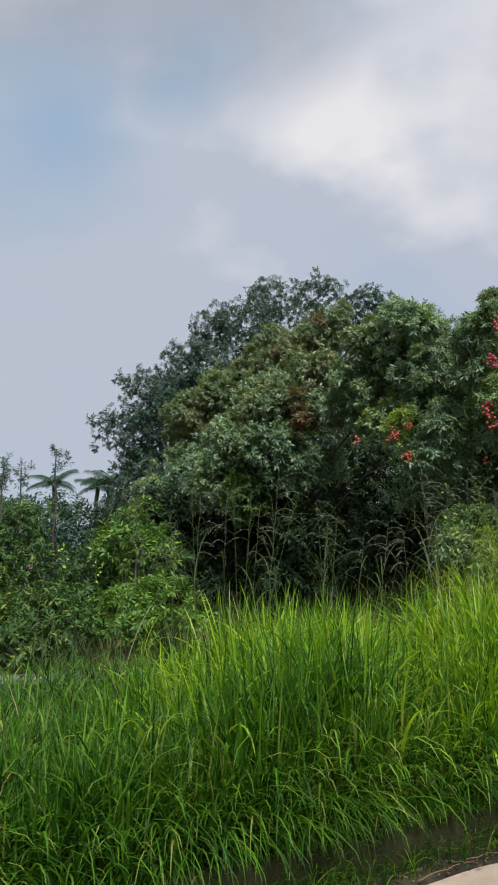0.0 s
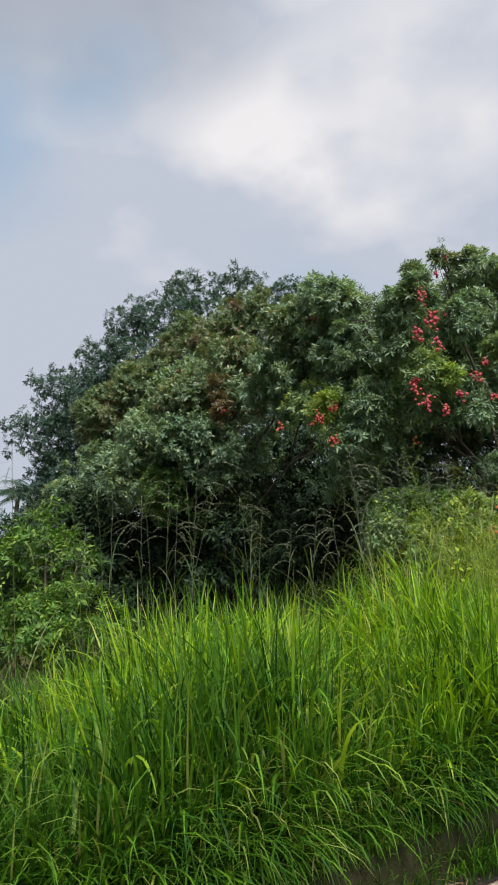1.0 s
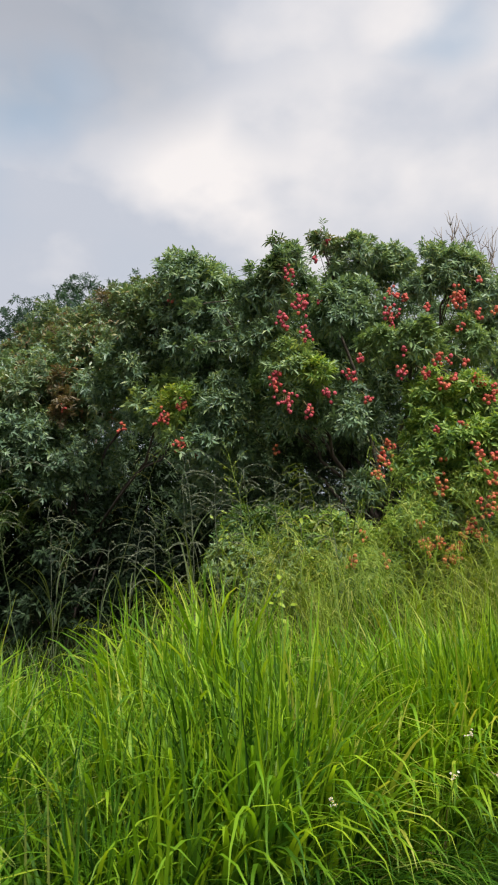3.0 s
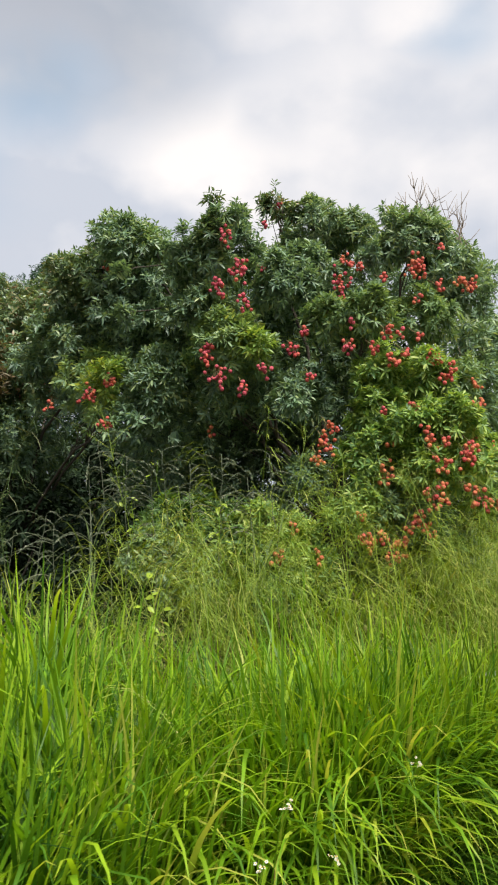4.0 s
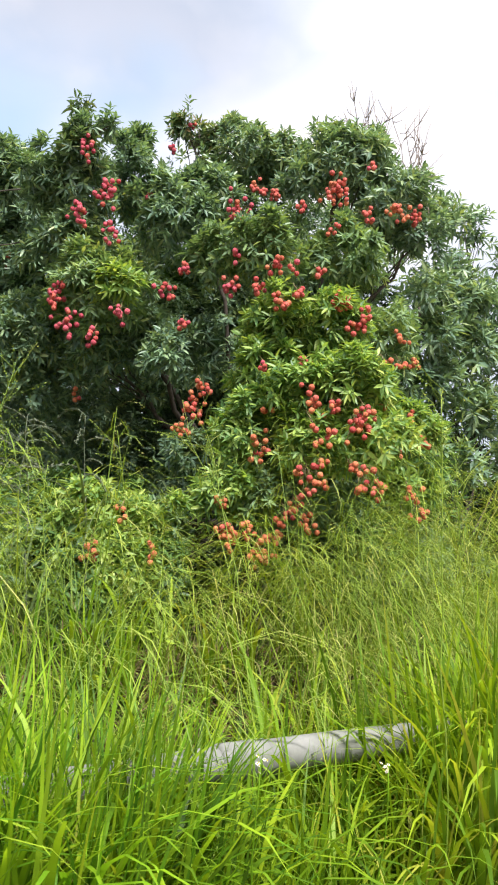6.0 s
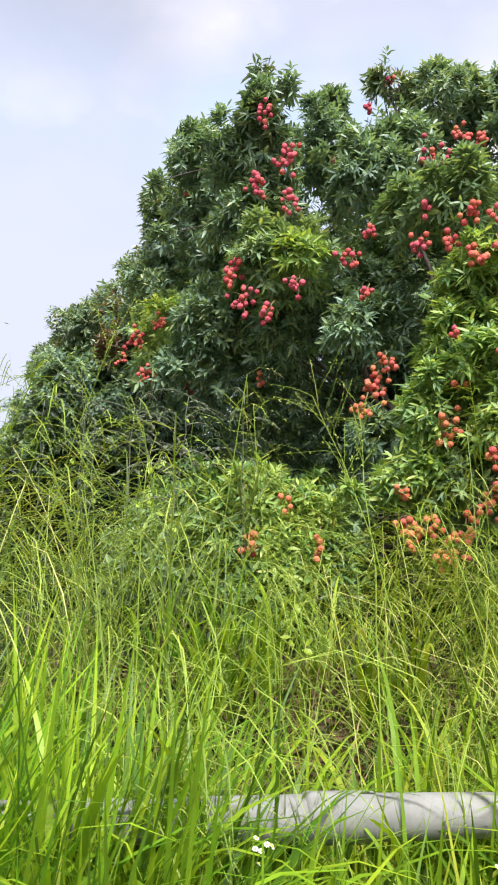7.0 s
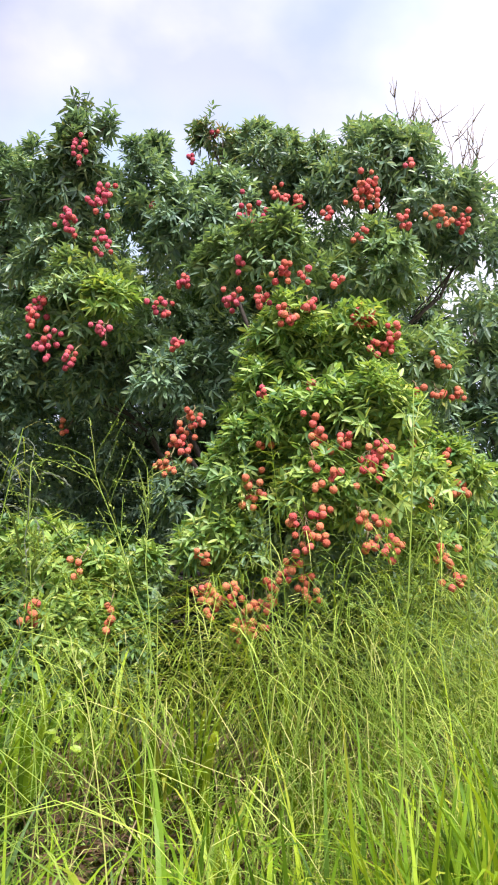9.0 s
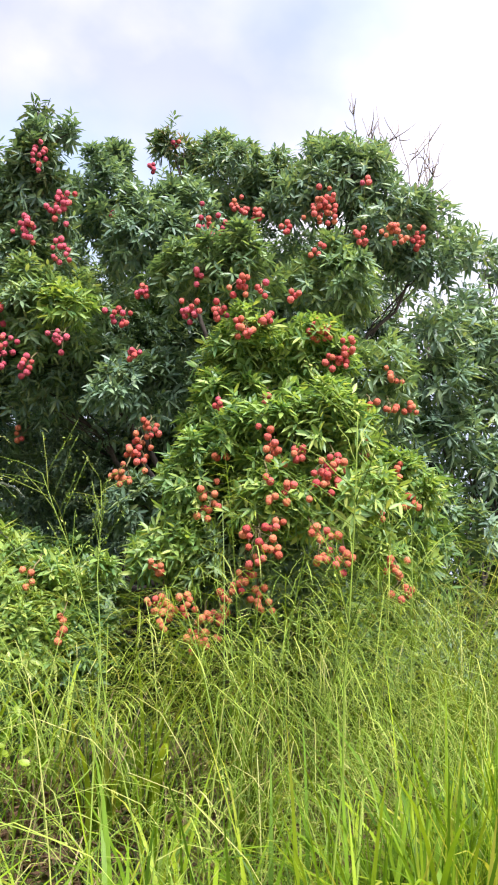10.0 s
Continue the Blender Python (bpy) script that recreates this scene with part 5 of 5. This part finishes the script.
# ---- single stalks, flowers and vine leaves that stand out ----
def grass_stalk(base, tip, head, mat=FEATHER):
    """One tall leaning stalk with its open seed head."""
    b0, t0 = np.array(base, float), np.array(tip, float)
    thing = new("grass_stalk")
    thing.location = base
    tagged(thing, "tall leaning grass stalk with an open seed head", "grass stalk", "tall grass stalks")
    q = bent_line(b0, t0, 12, 0.09 * rng.choice([-0.4, 1.0]), 0.004) - b0
    part("stem", mesh_from("stem", *tube(q, np.linspace(0.0026, 0.0010, 12), 6), mat), mat, thing)
    pieces = []
    axis = unit(q[-1] - q[-3])
    for k in range(18):
        u = 1 - head * k / 18
        p0 = q[min(int(u * 11), 10)] + (q[min(int(u * 11), 10) + 1] - q[min(int(u * 11), 10)]) * (u * 11 - min(int(u * 11), 10))
        way = unit(axis * 0.9 + sphere_ways(1)[0] * 0.75)
        ln = np.linalg.norm(q[-1]) * head * rng.uniform(0.25, 0.5)
        end = p0 + way * ln + [0, 0, -ln * 0.2]
        pieces.append(tube(bent_line(p0, end, 5, 0.03, 0.002), np.linspace(0.0011, 0.0006, 5), 4))
        n = 9
        c = p0 + (end - p0) * rng.uniform(0.25, 1.0, (n, 1)) + rng.normal(0, 0.004, (n, 3))
        a1 = unit(rng.normal(0, 1, (n, 3)) + way) * 0.005
        a2 = unit(np.cross(a1, rng.normal(0, 1, (n, 3)))) * 0.002
        pieces.append((np.stack([c - a1, c + a2, c + a1, c - a2], 1).reshape(-1, 3), [(np.arange(n) * 4)[:, None] + [0, 1, 2, 3]]))
    part("seed_head", mesh_from("seed_head", *joined(pieces), mat), mat, thing)
    long_n = 4
    hb = np.zeros((long_n, 3)) + [0, 0, 0.02]
    part("leaf_blade", mesh_from("leaf_blade", *blades(hb, rng.uniform(0, 6.28, long_n), rng.uniform(0.5, 0.8, long_n), np.full(long_n, 0.009), rng.uniform(0.1, 0.4, long_n), rng.uniform(0.8, 2.0, long_n), 8, 0.4), GRASS), GRASS, thing)


def tall_reed(base, tip, side, plume):
    """A tall reed with a few long blades and a plume of fine branches arching to one side."""
    b0, t0 = np.array(base, float), np.array(tip, float)
    thing = new("reed")
    thing.location = base
    tagged(thing, "tall grey-green reed with a one-sided drooping plume", "reed", "tall reeds")
    q = bent_line(b0, t0, 14, 0.02 * side, 0.006) - b0
    part("stem", mesh_from("stem", *tube(q, np.linspace(0.0030, 0.0014, 14), 6), PLUME), PLUME, thing)
    pieces = [tube(q[7:], np.linspace(0.0028, 0.0016, 7), 6)]
    for k in range(10):
        u = 1 - 0.45 * k / 10 * rng.uniform(0.5, 1.0)
        i = min(int(u * 13), 12)
        p0 = q[i] + (q[i + 1] - q[i]) * (u * 13 - i)
        az = rng.normal(0, 1.1)
        rise = rng.uniform(0.3, 1.0)
        out_way = np.array([side * math.cos(az), math.sin(az), 0.0])
        ln = plume * rng.uniform(0.3, 1.05)
        w = np.linspace(0, 1, 9)[:, None]
        line = p0 + out_way * ln * w + np.array([0, 0, 1.0]) * ln * (rise * w - (0.55 + 0.4 * rise) * w * w)
        pieces.append(tube(line, np.linspace(0.0028, 0.0013, 9), 4))
        n = 26
        f = rng.uniform(0.15, 0.98, n) * 8
        j = f.astype(int)
        c = line[j] + (line[j + 1] - line[j]) * (f - j)[:, None] + rng.normal(0, 0.003, (n, 3))
        a1 = unit(line[j + 1] - line[j] + rng.normal(0, 0.008, (n, 3))) * 0.011
        a2 = unit(np.cross(a1, rng.normal(0, 1, (n, 3)))) * 0.0032
        pieces.append((np.stack([c - a1, c + a2, c + a1, c - a2], 1).reshape(-1, 3), [(np.arange(n) * 4)[:, None] + [0, 1, 2, 3]]))
    part("plume", mesh_from("plume", *joined(pieces), PLUME), PLUME, thing)
    for k in range(6):
        p0 = q[rng.integers(1, 8)][None]
        part("leaf_blade", mesh_from("leaf_blade", *blades(p0, rng.uniform(0, 6.28, 1), rng.uniform(0.45, 0.85, 1), np.array([0.011]), rng.uniform(0.2, 0.5, 1), rng.uniform(0.8, 2.2, 1), 8, 0.4), REED), REED, thing)


def on_ground(x, y):
    return (x, y, float(ground_z(x, y)) - 0.01)


STALKS = [
    (3.70, 6.00, 3.18, 6.25, 1.96, 0.30), (3.83, 5.60, 3.86, 5.60, 1.98, 0.35), (2.87, 5.90, 2.70, 6.20, 1.83, 0.35), (2.91, 6.00, 2.45, 6.30, 1.82, 0.30), (3.23, 6.30, 2.93, 6.60, 2.01, 0.30),
    (3.47, 5.90, 3.28, 6.60, 2.02, 0.25), (1.46, 5.60, 1.27, 5.70, 1.78, 0.20), (0.68, 6.20, 0.45, 6.40, 1.96, 0.35), (0.08, 6.40, 0.06, 6.60, 2.10, 0.35), (-0.60, 6.60, -0.63, 6.80, 2.14, 0.35),
    (2.38, 6.00, 2.62, 6.10, 2.11, 0.30), (2.00, 6.00, 1.69, 6.20, 2.15, 0.30), (4.06, 5.90, 4.10, 6.10, 1.87, 0.40), (-0.63, 6.70, -0.83, 6.80, 2.02, 0.30), (-0.26, 6.70, -0.26, 6.90, 2.21, 0.30),
    (-1.10, 6.90, -1.17, 7.10, 2.12, 0.30), (-0.12, 6.60, 0.29, 6.80, 2.06, 0.30),
]
for bx, by, tx1, ty1, tz1, head in STALKS:
    grass_stalk(on_ground(bx, by), (tx1, ty1, tz1), head, FEATHER if bx > 1.9 else REED)


SHADE_REEDS = [
    (0.03, 8.60, 0.25, 8.60, 2.57, 1, 0.50), (-0.77, 8.80, -0.65, 8.80, 2.32, 1, 0.45), (-0.45, 8.60, -0.35, 8.60, 2.20, -1, 0.40), (-0.99, 8.80, -0.95, 8.80, 1.99, -1, 0.35), (-1.30, 8.80, -1.30, 8.80, 1.85, -1, 0.30),
    (0.67, 8.40, 0.64, 8.40, 2.14, 1, 0.30), (0.64, 8.40, 0.74, 8.40, 1.99, 1, 0.30), (1.16, 8.00, 1.33, 8.00, 1.92, -1, 0.35), (-0.23, 8.90, -0.06, 8.90, 2.35, -1, 0.45), (0.95, 8.20, 1.10, 8.20, 1.78, -1, 0.35),
    (1.42, 7.60, 1.40, 7.60, 1.81, -1, 0.30), (-0.14, 8.50, 0.01, 8.50, 2.08, 1, 0.40), (-1.08, 8.60, -1.03, 8.60, 1.68, 1, 0.30),
]
BANK_REEDS = [
    (1.66, 7.60, 1.61, 7.60, 2.25, 1, 0.40), (1.85, 7.60, 1.85, 7.60, 2.25, 1, 0.35), (2.25, 7.30, 2.22, 7.30, 2.16, 1, 0.30), (1.63, 7.20, 1.62, 7.20, 1.87, -1, 0.30), (2.79, 7.30, 2.73, 7.30, 2.22, -1, 0.30),
    (2.04, 7.40, 1.99, 7.40, 2.12, -1, 0.30), (1.81, 7.90, 1.66, 7.90, 2.43, 1, 0.40), (2.39, 7.40, 2.44, 7.40, 2.23, 1, 0.30), (2.18, 7.70, 2.09, 7.70, 2.31, 1, 0.35), (2.58, 7.00, 2.52, 7.00, 2.04, -1, 0.30),
]
for bx, by, tx1, ty1, tz1, side, plume in SHADE_REEDS + BANK_REEDS:
    tall_reed(on_ground(bx, by), (tx1, ty1, tz1), side, plume)


def white_flower(x, y, z):
    thing = new("flower")
    thing.location = on_ground(x, max(y, edge_y(x) + 0.16))
    tagged(thing, "small white wild flower on a thin green stem", "flower", "wild flowers")
    head_at = np.array([x, y, z]) - np.array(thing.location)
    part("stem", mesh_from("stem", *tube(bent_line((0, 0, 0), head_at, 8, 0.05, 0.004), np.linspace(0.0025, 0.0015, 8), 5), GRASS), GRASS, thing)
    for k in range(8):
        c = head_at + rng.normal(0, 0.008, 3)
        ang = np.linspace(0, 2 * math.pi, 8, endpoint=False)
        tilt = unit(np.array([rng.normal(0, 0.6), -0.5 + rng.normal(0, 0.4), 0.8]))
        u = unit(np.cross(tilt, [1.0, 0, 0]))
        w = np.cross(tilt, u)
        way = u * np.cos(ang)[:, None] + w * np.sin(ang)[:, None] + tilt * 0.25
        blossom = part("blossom", mesh_from("blossom", *leaves(np.repeat(c[None], 8, 0), unit(way), np.repeat(tilt[None], 8, 0), 0.0042, 0.0030, 0.1, True), PETAL), PETAL, thing)
        part("disc", mesh_from("disc", *tube(np.array([c, c + tilt * 0.002]), np.array([0.0016, 0.001]), 6), DISC), DISC, blossom)


for x, y, z in ((1.55, 4.21, 0.86), (1.96, 4.32, 0.86), (2.02, 4.33, 0.97), (2.15, 4.44, 0.82), (2.45, 4.645, 0.96), (3.31, 5.13, 1.125),
                (3.62, 5.35, 1.06), (2.9, 4.95, 0.95), (4.0, 5.55, 1.08)):
    white_flower(x, y, z)


def vine(x, y, z, n):
    """A few broad yellow-green leaves on a thin climbing stem."""
    thing = new("vine")
    thing.location = on_ground(x, y)
    tagged(thing, "climbing vine with broad yellow-green leaves", "vine", "vines")
    top = np.array([x, y, z]) - np.array(thing.location)
    q = bent_line((0, 0, 0), top, 10, 0.02, 0.02)
    part("stem", mesh_from("stem", *tube(q, np.linspace(0.003, 0.0015, 10), 5), GRASS), GRASS, thing)
    for k in range(2 * n):
        p0 = q[-1 - k % 3] + rng.normal(0, 0.035, 3)
        way = unit(np.array([rng.normal(0, 1), -0.3, rng.normal(-0.2, 0.5)]))
        face = unit(np.array([rng.normal(0, 0.3), -0.6, 0.8]))
        part("leaf", mesh_from("leaf", *leaves(p0[None], way[None], face[None], rng.uniform(0.03, 0.048), rng.uniform(0.022, 0.034), 0.15, True), VINE), VINE, thing)


VINES = [
    (1.87, 5.90, 1.40, 5), (2.38, 7.20, 1.85, 5), (2.13, 8.50, 2.38, 3), (1.88, 7.60, 1.93, 4), (3.13, 6.60, 1.34, 3),
    (-1.88, 9.00, 1.62, 4), (-2.27, 9.00, 1.76, 4),
]
for x, y, z, n in VINES:
    vine(x, y, z, n)


def weed(x, y, height):
    """A small leafy weed at the kerb."""
    thing = new("weed")
    thing.location = on_ground(x, y)
    tagged(thing, "small leafy green weed at the kerb", "weed", "kerb weeds")
    for k in range(5):
        tip = np.array([rng.normal(0, 0.09), rng.normal(-0.06, 0.06), height * rng.uniform(0.6, 1.0)])
        q = bent_line((0, 0, 0), tip, 6, 0.03, 0.01)
        st = part("stem", mesh_from("stem", *tube(q, np.linspace(0.002, 0.001, 6), 4), GRASS), GRASS, thing)
        for _ in range(8):
            p0 = q[rng.integers(1, 6)]
            way, face = unit(rng.normal(0, 1, 3) + [0, 0, 0.2]), unit(rng.normal(0, 0.4, 3) + [0, 0, 1.0])
            part("leaf", mesh_from("leaf", *leaves(p0[None], way[None], face[None], 0.04, 0.019, 0.2, True), BRIGHTLEAF), BRIGHTLEAF, st)


for x, s0, h in ((0.95, 0.2, 0.2), (1.1, 0.18, 0.16), (0.62, 0.17, 0.22), (0.3, 0.2, 0.18), (1.3, 0.22, 0.2), (-0.1, 0.2, 0.2), (1.55, 0.2, 0.2)):
    weed(x, float(edge_y(x)) + s0, h)


def fallen_twig(x, off, length, turn):
    c = np.array([x, edge_y(x) - off, ROAD_Z + 0.03])
    d = np.array([math.cos(turn), math.sin(turn), 0]) * length / 2
    v, f = tube(bent_line(c - d, c + d + [0, 0, 0.02], 7, 0.02, 0.004), np.linspace(0.0028, 0.0014, 7), 5)
    thing = part("twig", mesh_from("twig", v, f, STRAW), STRAW)
    tagged(thing, "dry straw-coloured twig lying in the gutter", "twig", "gutter twigs")


for x, off, ln, turn in ((0.62, 0.12, 0.24, 0.5), (0.72, 0.06, 0.12, -0.6), (0.86, 0.08, 0.16, 0.1), (0.88, 0.02, 0.2, -0.8), (0.98, 0.1, 0.1, 1.2), (0.5, 0.04, 0.14, 0.3), (0.28, 0.1, 0.12, 0.9)):
    fallen_twig(x, off, ln, turn)


# ---- low growth and crumbs at the foot of the kerb ----
n = 12000
x = rng.uniform(-3.0, 4.0, n)
x = x[rng.uniform(0, 1, n) < 0.15 + 0.85 * smooth(-0.1, 0.7, np.sin(4.3 * x + 2.2) * np.sin(1.9 * x + 0.3))]
n = len(x)
foot = np.stack([x, edge_y(x) - np.abs(rng.normal(0, 0.05, n)) - 0.005, np.full(n, ROAD_Z + 0.015)], -1)
gutter_grass = part("gutter_grass", mesh_from("gutter_grass", *blades(foot, -1.1 + rng.normal(0, 1.2, n), rng.uniform(0.05, 0.26, n), rng.uniform(0.003, 0.007, n), rng.uniform(0.02, 0.5, n), rng.uniform(0.3, 2.0, n), 5, 0.6), DIMGRASS))
tagged(gutter_grass, "small green grass tufts at the foot of the kerb", "grass", kind="stuff")
n = 17000
x = rng.uniform(-4.0, 2.5, n)
x = x[rng.uniform(0, 1, n) < 0.22 + 0.78 * smooth(2.3, 1.2, x) * smooth(-0.4, 0.5, np.sin(5.2 * x + 0.6) * np.sin(2.9 * x + 2.0))]
n = len(x)
lip = np.stack([x, edge_y(x) + rng.uniform(-0.004, 0.12, n), np.full(n, KERB_Z - 0.01)], -1)
lip[:, 2] -= np.where(rng.uniform(0, 1, n) < 0.6, rng.uniform(0, 0.17, n), 0.0) * (lip[:, 1] - edge_y(x) < 0.02)
kerb_tufts = part("kerb_grass", mesh_from("kerb_grass", *blades(lip, -1.1 + rng.normal(0, 1.3, n), rng.uniform(0.03, 0.15, n), rng.uniform(0.002, 0.006, n), rng.uniform(0.05, 0.7, n), rng.uniform(0.5, 2.2, n), 4, 0.6), DIMGRASS))
tagged(kerb_tufts, "short grass and moss tufts rooted on the kerb", "grass", kind="stuff")
n = 900
x = rng.uniform(-3.0, 4.0, n)
crumb = np.stack([x, edge_y(x) - np.abs(rng.normal(0, 0.055, n)) - 0.01, np.full(n, ROAD_Z + 0.026)], -1)
az = rng.uniform(0, 6.28, n)
lie = unit(np.stack([np.cos(az), np.sin(az), rng.uniform(-0.1, 0.25, n)], -1))
crumbs = part("gutter_litter", mesh_from("gutter_litter", *leaves(crumb, lie, unit(rng.normal(0, 0.4, (n, 3)) + [0, 0, 1.0]), rng.uniform(0.01, 0.045, n), rng.uniform(0.004, 0.012, n), 0.05, False), LITTER))
tagged(crumbs, "dead leaf scraps scattered along the gutter", "leaf litter", kind="stuff")
